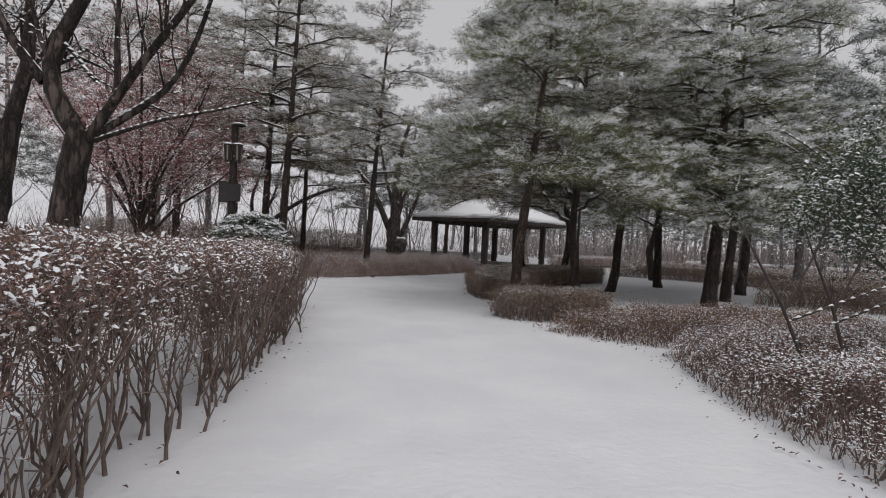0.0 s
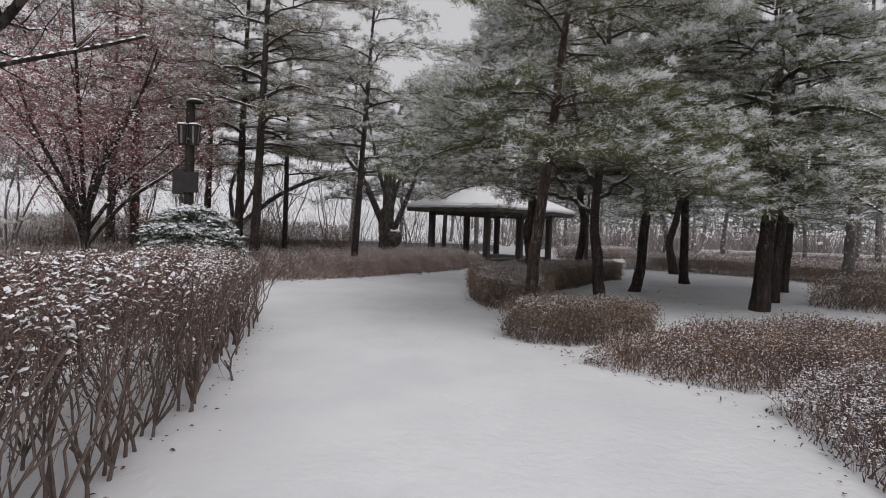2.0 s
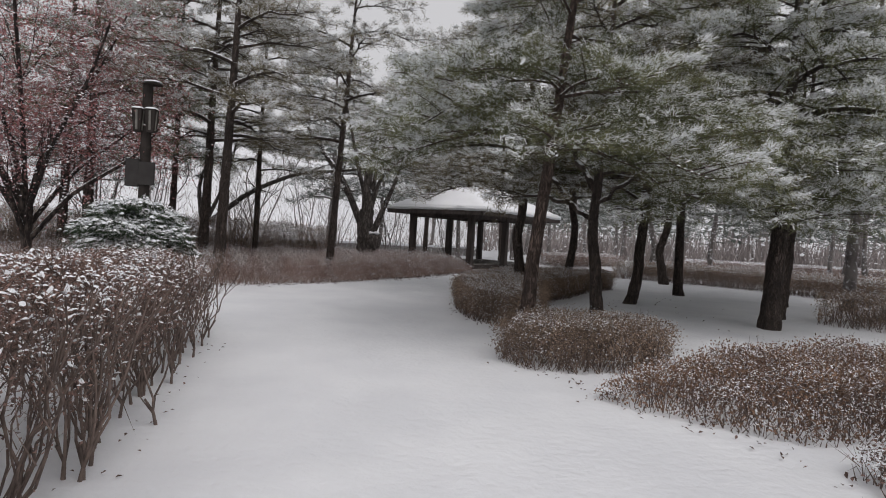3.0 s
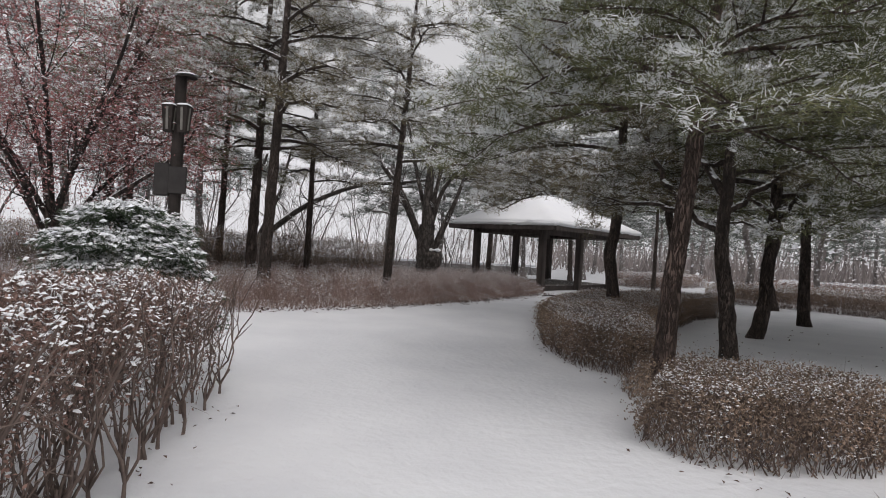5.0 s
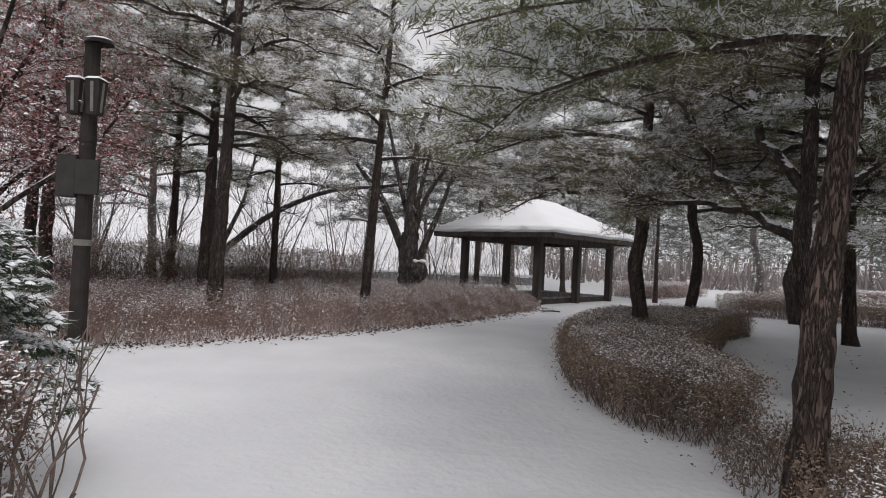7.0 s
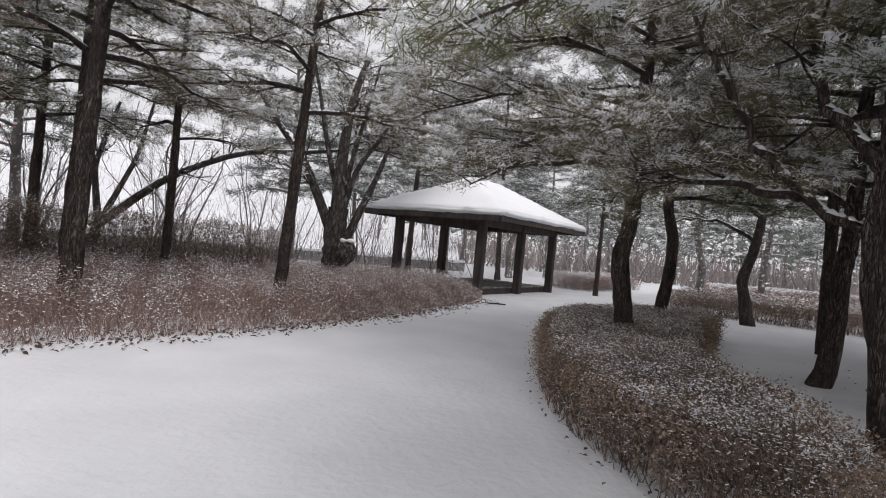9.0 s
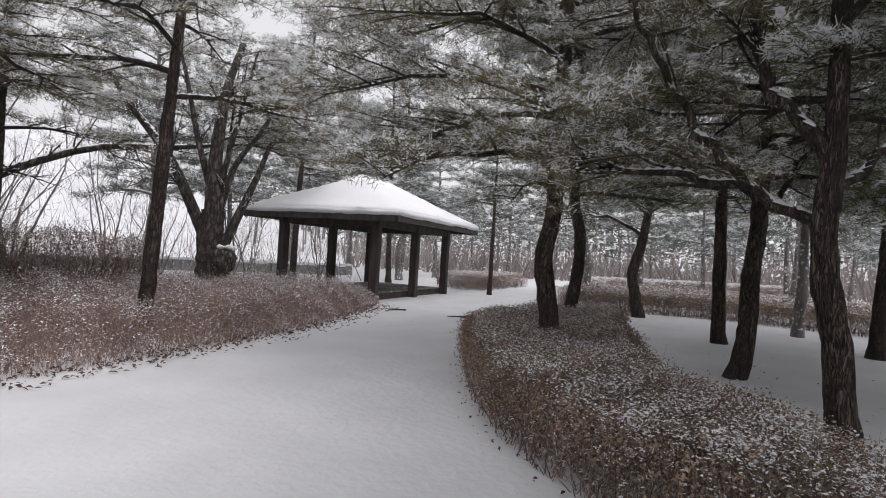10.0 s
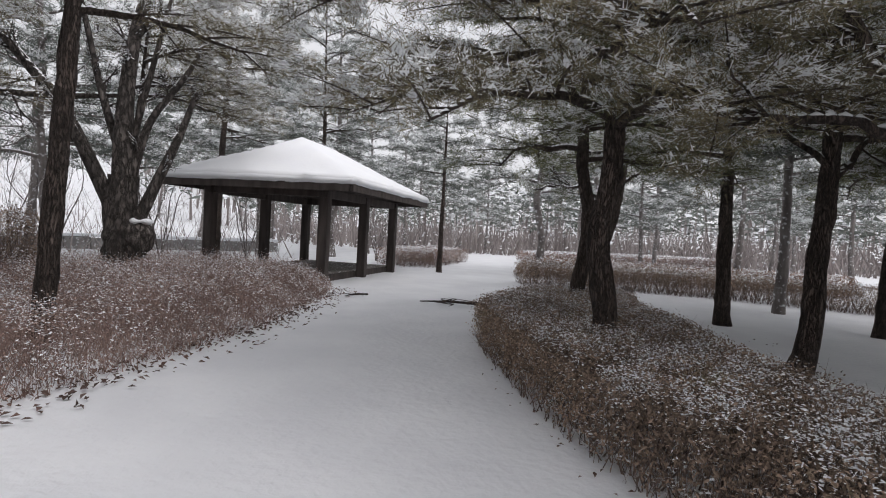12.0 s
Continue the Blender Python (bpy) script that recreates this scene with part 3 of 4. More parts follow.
    # fine twigs in the top
    k = rng.random(len(p)) < 0.2
    tw = unit(rng.normal(0, 0.5, (k.sum(), 3)) + np.array([0, 0, 0.7]))
    v, f = blades(np.c_[p[k], z[k] - 0.12] - off, tw, rng.uniform(0.15, 0.35, k.sum()), rng.uniform(0.004, 0.009, k.sum()), rng)
    child("twig_mass", mesh_np("twig_mass", v, f, TWIG), t, kind="stuff")
    # snow
    k = rng.random(len(p)) < 0.44 * np.clip(1.15 - (H - z) * 1.3, 0.15, 1) * np.clip(0.8 + 0.9 * wave(p[:, 0] * 7, p[:, 1] * 7, 4.0), 0.2, 1.6)
    v, f = flecks(np.c_[p[k], z[k] + 0.012] - off, 0.004 + 0.014 * rng.random(k.sum()) ** 1.8, rng, None, 1.6, 0.5)
    child("snow", mesh_np("snow", v, f, SNOW, True), t, "clumps of snow on the hedge top", kind="stuff")


def yew(x, y, r, h, seed):
    """A rounded evergreen shrub loaded with snow in layered pads."""
    rng = np.random.default_rng(seed)
    t = empty("yew_shrub", x, y, 0, "rounded dark green conifer shrub covered in pads of snow", "shrub")
    line = np.stack([np.zeros(5), np.zeros(5), np.linspace(-0.05, h * 0.7, 5)], 1)
    v, f = tube(line, np.linspace(0.06, 0.03, 5), 7)
    child("trunk", mesh_np("trunk", v, f, BARK, True), t)
    # sprays in layers round the crown, dark needles below and snow on top
    n, m = 210, 26
    zz = 0.5 + (h - 0.55) * rng.random(n) ** 0.8
    a = rng.uniform(0, 6.28, n)
    rr = r * np.sqrt(np.clip(1 - ((zz - 0.5) / (h - 0.46)) ** 1.7, 0.03, 1)) * rng.uniform(0.62, 1.08, n)
    at = np.stack([np.cos(a) * rr, np.sin(a) * rr, zz], 1)
    out = np.stack([np.cos(a), np.sin(a), np.full(n, -0.22)], 1)
    tan = np.stack([-np.sin(a), np.cos(a), np.zeros(n)], 1)
    size = rng.uniform(0.7, 1.25, n)
    o = np.repeat(at, m, 0) + np.repeat(out * size[:, None], m, 0) * rng.uniform(-0.28, 0.14, (n * m, 1)) + np.repeat(tan * size[:, None], m, 0) * rng.normal(0, 0.1, (n * m, 1)) + rng.normal(0, 0.015, (n * m, 3))
    w = unit(np.repeat(out, m, 0) + rng.normal(0, 0.35, (n * m, 3)))
    nb = 9
    ww = unit(np.repeat(w, nb, 0) * 0.7 + rng.normal(0, 0.5, (n * m * nb, 3)) - np.array([0, 0, 0.25]))
    v, f = blades(np.repeat(o, nb, 0), ww, rng.uniform(0.05, 0.1, n * m * nb), np.full(n * m * nb, 0.008), rng)
    child("crown", mesh_np("crown", v, f, YEW), t, kind="stuff")
    k = rng.random(n * m) < 0.75
    so = o[k] + np.array([0, 0, 0.022])
    kd = np.repeat(so, 5, 0) + rng.normal(0, 0.02, (len(so) * 5, 3)) * np.array([1, 1, 0.4])
    dw = unit(np.repeat(w[k], 5, 0) + rng.normal(0, 0.45, (len(kd), 3)) * np.array([1, 1, 0.4]))
    v, f = join([flecks(so, rng.uniform(0.008, 0.03, len(so)), rng, w[k], 1.5, 0.6), blades(kd, dw, rng.uniform(0.04, 0.08, len(kd)), np.full(len(kd), 0.009), rng)])
    child("snow", mesh_np("snow", v, f, SNOW, True), t, "pads of snow", kind="stuff")


# ---- pavilion ----
def pavilion():
    t = empty("pavilion", 2.8, 33.15, 0, "open timber park pavilion with snow-covered hip roof", "pavilion")
    t.rotation_euler = (0, 0, radians(49.5))
    L, W, eave, apex, ridge = 3.63, 2.76, 2.49, 3.92, 1.05
    CL, CW = 2.88, 1.715
    # two rows of three columns
    for i in (-1, 0, 1):
        for j in (-1, 1):
            bm = box(bmesh.new(), i * CL - 0.13, j * CW - 0.13, -0.05, i * CL + 0.13, j * CW + 0.13, eave)
            part("column", bm, DARK_WOOD, t, "dark square timber column", 0.015)
    # ring beams and fascia
    for s in (-1, 1):
        part("beam", box(bmesh.new(), -CL - 0.2, s * CW - 0.08, eave - 0.2, CL + 0.2, s * CW + 0.08, eave + 0.02), DARK_WOOD, t, "", 0.008)
        part("beam", box(bmesh.new(), s * CL - 0.08, -CW + 0.1, eave - 0.18, s * CL + 0.08, CW - 0.1, eave + 0.01), DARK_WOOD, t, "", 0.008)
        part("fascia", box(bmesh.new(), -L, s * W - 0.03, eave - 0.06, L, s * W + 0.03, eave + 0.12), DARK_WOOD, t, "", 0.008)
        part("fascia", box(bmesh.new(), s * L - 0.03, -W + 0.04, eave - 0.06, s * L + 0.03, W - 0.04, eave + 0.12), DARK_WOOD, t, "", 0.008)

    def hip(z_edge, z_top, grow_, thick):
        bm = bmesh.new()
        n = 34
        rows = []
        for a in range(n + 1):
            row = []
            for b in range(n + 1):
                x, y = -1 + 2 * a / n, -1 + 2 * b / n
                k = max(max(abs(x) * L - ridge, 0) / (L - ridge), abs(y))
                z = z_edge + (z_top - z_edge) * (1 - k) ** 1.04
                row.append(bm.verts.new((x * (L + grow_), y * (W + grow_), z)))
            rows.append(row)
        for a in range(n):
            for b in range(n):
                bm.faces.new((rows[a][b], rows[a + 1][b], rows[a + 1][b + 1], rows[a][b + 1]))
        r = bmesh.ops.extrude_face_region(bm, geom=bm.faces[:])
        for e in r["geom"]:
            if isinstance(e, bmesh.types.BMVert):
                e.co.z += thick
        bmesh.ops.recalc_face_normals(bm, faces=bm.faces[:])
        return bm

    part("roof", hip(eave + 0.08, apex, 0.02, 0.06), DARK_WOOD, t, "dark boarded hip roof underside")
    bm = hip(eave + 0.10, apex + 0.07, 0.07, 0.2)
    for v in bm.verts:
        k = max(abs(v.co.x) / L, abs(v.co.y) / W)
        if v.co.z > eave + 0.2 or k < 0.98:
            v.co.z += 0.03 * noise.noise(v.co * 0.9) + 0.012 * noise.noise(v.co * 4)
        if k > 0.99:
            v.co.z += 0.025 * noise.noise(v.co * 3) + 0.02 * noise.noise(v.co * 9)
            v.co.x += 0.03 * noise.noise(v.co * 2.5)
            v.co.y += 0.03 * noise.noise(v.co * 2.5 + Vector((3, 1, 0)))
    bmesh.ops.bevel(bm, geom=[e for e in bm.edges if len(e.link_faces) == 2 and e.calc_face_angle(0) > 0.9], offset=0.04, segments=3, affect="EDGES")
    sn = part("roof_snow", bm, ROOF_SNOW, t, "thick smooth snow on the roof")
    for p in sn.data.polygons:
        p.use_smooth = True
    # deck
    part("deck_frame", box(bmesh.new(), -CL + 0.02, -CW + 0.16, -0.03, CL - 0.02, CW - 0.16, 0.2), DARK_WOOD, t, "dark timber deck edge", 0.01)
    for k in range(23):
        x = -CL + 0.02 + k * 0.25
        part("plank", box(bmesh.new(), x + 0.006, -CW + 0.13, 0.204, x + 0.244, CW - 0.13, 0.244), DECK_WOOD, t, "", 0.004)


# ---- lamp post ----
def lamp_post():
    x, y = -6.18, 17.35
    t = empty("lamp_post", x, y, 0, "dark brown lamp post with twin lanterns and a control box", "lamp post")
    bm = bmesh.new()
    bmesh.ops.create_cone(bm, cap_ends=True, segments=12, radius1=0.118, radius2=0.1, depth=4.5, matrix=Matrix.Translation((0, 0, 2.2)))
    pole = part("pole", bm, LAMP_METAL, t)
    for z, r in ((0.15, 0.16), (1.55, 0.116), (3.05, 0.118)):
        bm = bmesh.new()
        bmesh.ops.create_cone(bm, cap_ends=True, segments=16, radius1=r, radius2=r, depth=0.09, matrix=Matrix.Translation((0, 0, z)))
        part("collar", bm, LAMP_GLASS if z == 1.55 else LAMP_METAL, pole, "pale band round the pole" if z == 1.55 else "")
    # lanterns, tapered, one each side
    for sx in (-0.12, 0.16):
        bm = bmesh.new()
        bmesh.ops.create_cone(bm, cap_ends=True, segments=4, radius1=0.105, radius2=0.15, depth=0.5, matrix=pose(sx, -0.12, 3.63, 0, 0, 45))
        ln = part("lantern", bm, LAMP_METAL, t, "dark tapered lantern")
        for a in range(4):
            ang = math.pi / 2 * a
            bm = box(bmesh.new(), -0.022, -0.004, -0.21, 0.022, 0.004, 0.21)
            ob = part("pane", bm, LAMP_GLASS, ln, "dusty pale glass pane")
            ob.matrix_basis = Matrix.Translation((sx, -0.12, 3.63)) @ Matrix.Rotation(ang, 4, "Z") @ Matrix.Translation((0, -0.094, 0)) @ Matrix.Rotation(radians(3.8), 4, "X")
        bm = bmesh.new()
        bmesh.ops.create_cone(bm, cap_ends=True, segments=4, radius1=0.16, radius2=0.1, depth=0.04, matrix=pose(sx, -0.12, 3.9, 0, 0, 45))
        part("cap_snow", bm, SNOW, ln, "snow on the lantern")
    # curved hood
    bm = bmesh.new()
    bmesh.ops.create_uvsphere(bm, u_segments=20, v_segments=10, radius=0.21, matrix=Matrix.Translation((0.12, -0.05, 4.42)) @ Matrix.Diagonal((1, 0.75, 0.32, 1)))
    bmesh.ops.delete(bm, geom=[v for v in bm.verts if v.co.z < 4.4], context="VERTS")
    hd = part("hood", bm, LAMP_METAL, t)
    bm = bmesh.new()
    bmesh.ops.create_uvsphere(bm, u_segments=20, v_segments=10, radius=0.22, matrix=Matrix.Translation((0.12, -0.05, 4.45)) @ Matrix.Diagonal((1, 0.75, 0.36, 1)))
    bmesh.ops.delete(bm, geom=[v for v in bm.verts if v.co.z < 4.47], context="VERTS")
    part("hood_snow", bm, SNOW, hd, "snow on the hood")
    cb = part("control_box", box(bmesh.new(), -0.36, -0.13, 2.2, -0.07, 0.1, 2.8), GREY_BOX, t, "dark grey metal control box", 0.01)
    part("bracket", box(bmesh.new(), -0.075, -0.14, 2.24, 0.27, -0.1, 2.74), GREY_BOX, cb, "", 0.006)


# ---- the place ----
pavilion()
lamp_post()
tall_hedge()
yew(-3.95, 12.4, 0.88, 1.78, 31)

# planted beds
BIG_BED = [(-9.5, 15.9), (-7.2, 17.1), (-5.4, 17.95), (-3.9, 19.3), (-2.6, 20.6), (-0.6, 23.2), (0.7, 25.4), (1.65, 27.3), (2.2, 28.7), (2.5, 30.4), (1.0, 32.4), (-0.55, 34.1), (-2.8, 33.4), (-5.5, 30.0), (-7.5, 27.8), (-13, 25), (-13, 18)]
bed("planted_bed", BIG_BED, 0.56, 41, BED_LEAF, "wide bed of low reddish-brown winter shrubs dusted with snow", "shrub bed", lden=900, tden=380, sden=560, size=0.036, round_=0.85, rough=0.3, snow_size=0.03, stem_r=0.0055, twig=BED_TWIG)
bed("clipped_hedge", [(1.45, 14.3), (0.95, 15.0), (0.78, 16.0), (0.78, 17.2), (0.88, 17.9), (1.15, 18.9), (1.55, 20.1), (2.2, 21.7), (3.1, 22.9), (4.6, 24.0), (6.6, 24.2), (6.5, 23.2), (5.3, 21.9), (4.0, 19.6), (3.2, 18.5), (2.6, 17.2), (2.5, 15.9), (2.2, 14.7)],
    0.62, 42, AZALEA_LEAF, "low clipped hedge of small dull brown-green leaves, dusted with snow", "hedge", lden=4200, tden=420, sden=2500, size=0.036, round_=0.16, rough=0.1, snow_size=0.024, side=900, group="clipped hedges")
bed("clipped_hedge", [(0.95, 11.75), (1.25, 11.3), (1.8, 11.15), (2.6, 11.3), (3.3, 11.8), (3.5, 12.5), (3.2, 13.1), (2.3, 13.15), (1.35, 12.75)],
    0.55, 43, AZALEA_LEAF, "rounded clipped shrub of small brown leaves beside the path", "hedge", lden=4200, tden=420, sden=1500, size=0.036, round_=0.2, rough=0.1, snow_size=0.023, side=500, group="clipped hedges")
bed("low_shrub", [(1.75, 10.2), (2.1, 9.75), (2.75, 9.25), (3.2, 9.0), (5.6, 9.4), (8.2, 10.6), (8.4, 12.6), (6.0, 12.6), (4.0, 11.9), (2.6, 10.95)],
    0.36, 44, RUST_LEAF, "low loose shrubs with rusty brown leaves and a little snow", "shrub", lden=1900, tden=330, sden=1000, size=0.04, round_=0.4, rough=0.3, snow_size=0.022, group="path shrubs")
bed("low_shrub", [(3.1, 8.55), (2.9, 7.4), (2.75, 6.2), (2.75, 5.2), (2.8, 4.2), (2.85, 2.2), (4.6, 2.2), (6.5, 5.0), (7.8, 9.6), (5.0, 9.0)],
    0.55, 45, HEDGE_LEAF, "low loose shrubs heavily flecked with snow", "shrub", lden=1200, tden=380, sden=1700, size=0.036, round_=0.5, rough=0.24, snow_size=0.026, group="path shrubs")
bed("clipped_hedge", [(-15, 22.2), (-10, 23.6), (-7, 25.6), (-3.6, 28.2), (-4.0, 29.2), (-7.5, 27.2), (-11, 25.0), (-15, 23.6)],
    1.56, 46, AZALEA_LEAF, "taller dark hedge behind the bed with a snowy top", "hedge", lden=2400, tden=260, sden=900, size=0.05, round_=0.2, rough=0.1, snow_size=0.035, stem_r=0.011, side=400, group="clipped hedges", low=0.1)
# beds beyond the pavilion and the lawn
bed("clipped_hedge", [(7.6, 36.8), (9.2, 37.0), (11.6, 39.8), (14.0, 42.5), (13.0, 44.5), (9.5, 42.0), (7.2, 39.0)], 0.75, 47, BED_LEAF, "reddish-brown clipped hedge dusted with snow beyond the pavilion", "hedge", lden=420, tden=120, sden=420, size=0.06, round_=0.25, rough=0.06, snow_size=0.05, side=160, group="clipped hedges")
bed("clipped_hedge", [(8.6, 29.6), (11.2, 28.2), (13.2, 26.4), (15.0, 22.6), (16.4, 23.2), (14.8, 27.4), (12.0, 30.0), (9.4, 31.2)], 0.72, 48, AZALEA_LEAF, "low dark clipped hedge beyond the lawn, dusted with snow", "hedge", lden=1000, tden=180, sden=300, size=0.05, round_=0.2, rough=0.06, snow_size=0.05, side=180, group="clipped hedges")
bed("clipped_hedge", [(10.5, 33.0), (15.0, 30.0), (19.5, 26.0), (24.0, 27.5), (19.0, 33.0), (13.5, 36.5)], 0.7, 49, RUST_LEAF, "brown planted bed with snow beyond the lawn", "hedge", lden=420, tden=110, sden=140, size=0.06, round_=0.3, rough=0.08, snow_size=0.07, group="clipped hedges")
bed("clipped_hedge", [(8.95, 16.9), (9.6, 16.1), (11.5, 15.5), (15.0, 16.5), (15.2, 19.8), (11.4, 18.4), (9.6, 17.8)], 0.75, 50, AZALEA_LEAF, "low brown hedge among the pines", "hedge", lden=1100, tden=160, sden=260, size=0.05, round_=0.25, rough=0.08, snow_size=0.04, side=140, group="clipped hedges")
bed("clipped_hedge", [(17.0, 40.5), (21.0, 42.5), (28.0, 44.0), (40.0, 44.0), (40.0, 47.0), (27.0, 47.0), (19.0, 45.0)], 0.7, 51, BED_LEAF, "far brown hedge topped with snow", "hedge", lden=160, tden=40, sden=210, size=0.11, round_=0.3, rough=0.06, snow_size=0.12, side=60, group="clipped hedges")

bed("low_shrub", [(1.3, 13.25), (1.8, 13.45), (3.2, 13.35), (2.7, 14.7), (1.75, 14.5), (1.35, 13.9)],
    0.36, 52, AZALEA_LEAF, "sparse low shrub with bare twigs and a few brown leaves", "shrub", lden=1300, tden=450, sden=500, size=0.038, round_=0.4, rough=0.35, snow_size=0.024, group="path shrubs", stem_r=0.006)

# pines on the lawn side
pine(1.57, 13.05, 0.112, 8.2, 2.75, 2.7, 101, (0.75, 0.1), limbs=30, bark=RED_BARK, bend=0.08, label="near pine with flaky reddish bark and snow-laden limbs", needles=NEEDLES, droop=0.24, density=1.3, snow=1.3, limb_r=0.26, low=[(0.2, 2.9, 2.3), (2.9, 3.15, 2.6), (4.6, 3.0, 1.9), (5.4, 2.9, 2.5), (3.4, 3.4, 2.5), (2.4, 3.6, 2.6), (5.0, 3.7, 2.0), (5.9, 3.3, 2.5), (6.2, 3.7, 2.4), (2.7, 3.9, 2.6), (3.9, 3.8, 2.2)], blade=(0.14, 0.0085), nb=30, white=18)
pine(7.2, 15.9, 0.185, 8.9, 2.4, 3.5, 102, (0.2, 0.2), limbs=36, label="broad pine with drooping snow-covered limbs", droop=0.2, snow=1.45, low=[(4.3, 2.6, 2.8), (3.7, 2.9, 3.3), (4.9, 2.7, 3.0), (3.2, 2.6, 2.9), (4.5, 3.4, 3.1), (5.5, 2.6, 2.8), (3.9, 3.8, 3.0), (4.8, 4.2, 2.8)], pad=1.3)
pine(8.55, 17.7, 0.14, 8.5, 2.5, 3.0, 103, (0.3, 0.0), limbs=26, droop=0.15, snow=1.3, low=[(4.2, 2.6, 2.6), (3.4, 2.9, 2.6), (4.9, 3.3, 2.5)], pad=1.45)
pine(10.6, 20.7, 0.15, 8.5, 2.5, 3.0, 104, (0.5, 0.0), limbs=24, droop=0.15, snow=1.3, low=[(4.2, 2.6, 2.6), (3.6, 3.0, 2.6)], pad=1.45)
pine(3.74, 16.34, 0.128, 9.0, 3.4, 2.9, 105, (0.2, 0.5), limbs=26, label="dark crooked pine leaning out of the lawn, snow on its limbs", needles=NEEDLES_BROWN, low=[(1.5, 3.2, 2.2), (0.0, 3.0, 2.0)],
     line_up=[(0, 0, -0.1), (-0.03, 0.04, 0.4), (-0.07, 0.08, 1.07), (-0.14, 0.17, 1.57), (-0.16, 0.19, 2.09), (-0.12, 0.14, 2.61)],
     arms=[([(-0.16, 0.19, 1.93), (-0.36, 0.43, 2.18), (-0.57, 0.68, 2.4), (-0.81, 0.98, 2.46), (-1.18, 1.42, 2.61), (-1.6, 1.7, 2.6)], 0.062), ([(-0.56, 0.68, 2.38), (-0.71, 0.85, 2.69), (-0.95, 1.15, 3.23), (-1.18, 1.42, 3.82), (-1.4, 1.6, 4.5)], 0.06), ([(-0.12, 0.15, 2.6), (-0.31, 0.38, 3.04), (-0.5, 0.61, 3.4), (-0.57, 0.69, 3.86), (-0.65, 0.78, 4.6)], 0.075), ([(-0.14, 0.17, 2.3), (0.5, -0.1, 2.9), (1.0, -0.2, 3.2), (1.6, -0.1, 3.7)], 0.05)], blade=(0.14, 0.0085), nb=30, white=14)
pine(5.67, 19.3, 0.14, 9.5, 2.9, 3.0, 106, (0.2, 0.0), limbs=26, line_up=[(-0.14, 0.02, -0.1), (-0.06, 0.0, 0.14), (0.05, -0.02, 0.67), (0.07, 0.0, 1.49), (0.13, -0.04, 2.26), (0.14, -0.05, 3.6), (0.18, -0.05, 4.87)],
     arms=[([(0.08, -0.07, 2.4), (0.35, -0.2, 2.75), (0.5, -0.3, 3.2), (0.9, -0.4, 3.8)], 0.05), ([(0.08, -0.07, 2.6), (-0.4, 0.2, 3.0), (-0.9, 0.3, 3.1), (-1.5, 0.4, 3.3)], 0.045)], snow=1.2, blade=(0.14, 0.0085), nb=30, white=14, pad=1.2)
pine(8.33, 22.48, 0.15, 9.5, 3.0, 3.0, 107, (0.2, 0.0), limbs=26, pad=1.2, line_up=[(0.05, 0, -0.1), (0, 0, 0.3), (-0.02, 0.02, 1.43), (-0.04, 0.04, 2.64), (-0.06, 0.06, 4.45), (-0.01, 0.01, 5.66)])
pine(9.95, 27.4, 0.17, 9.0, 3.9, 2.8, 108, (0.2, 0.0), limbs=22, line_up=[(0.08, -0.05, -0.1), (0.05, -0.04, 0.23), (-0.15, 0.11, 1.32), (0.06, -0.04, 2.21), (0.18, -0.13, 3.25), (0.24, -0.17, 4.45)], label="crooked dark pine forking low beyond the hedge",
     arms=[([(0.18, -0.13, 3.2), (-0.43, 0.32, 3.91), (-0.87, 0.64, 4.6), (-1.3, 0.8, 5.0)], 0.085), ([(0.1, -0.08, 2.5), (-0.6, 0.3, 3.0), (-1.4, 0.5, 3.1), (-2.3, 0.6, 2.9)], 0.06), ([(0.2, -0.13, 3.3), (0.8, -0.2, 3.6), (1.5, -0.3, 3.7)], 0.06)])
pine(2.7, 19.8, 0.145, 9.5, 2.7, 3.2, 109, (0.05, 0.3), limbs=34, line_up=[(0.03, 0, -0.1), (0.0, 0.0, 0.68), (-0.08, 0.04, 1.09), (-0.15, 0.08, 1.66), (-0.05, 0.03, 2.08), (-0.04, 0.02, 2.5)], needles=NEEDLES_BROWN, snow=1.25, low=[(3.3, 2.9, 2.7), (2.6, 3.3, 2.9), (4.4, 2.8, 2.3), (4.9, 3.0, 2.5), (4.0, 3.4, 2.8), (3.0, 3.9, 3.3), (2.2, 3.6, 3.2), (3.5, 4.4, 3.3), (2.7, 4.9, 3.2), (5.6, 2.9, 2.2)], droop=0.18, blade=(0.14, 0.0085), nb=30, white=14, pad=1.2)
pine(4.88, 22.7, 0.135, 9.5, 2.9, 3.0, 110, (0.0, 0.2), limbs=28, line_up=[(-0.14, 0.05, -0.1), (-0.08, 0.05, 0.66), (0.03, -0.01, 1.42), (0.03, -0.02, 2.1), (-0.11, 0.07, 2.78)])

# left group
pine(-2.95, 23.0, 0.125, 11.5, 4.2, 2.9, 120, (0.55, 0.2), limbs=26, bend=0.05, label="slender straight pine in the planted bed", needles=NEEDLES_BROWN, density=0.75, snow=1.35, low=[(0.3, 3.9, 2.4), (3.3, 4.3, 2.2)])
pine(-7.17, 23.6, 0.155, 13.0, 4.0, 3.2, 121, (0.2, 0.2), limbs=28, bend=0.06, needles=NEEDLES_BROWN, density=0.8, snow=1.3)
pine(-5.66, 20.75, 0.15, 12.5, 3.9, 3.2, 122, (0.35, 0.2), limbs=28, bend=0.06, needles=NEEDLES_BROWN, density=0.8, snow=1.3)
pine(-9.22, 25.98, 0.13, 12.0, 3.5, 3.0, 123, (0.1, 0.0), limbs=26, bend=0.06, density=0.74, snow=1.3)
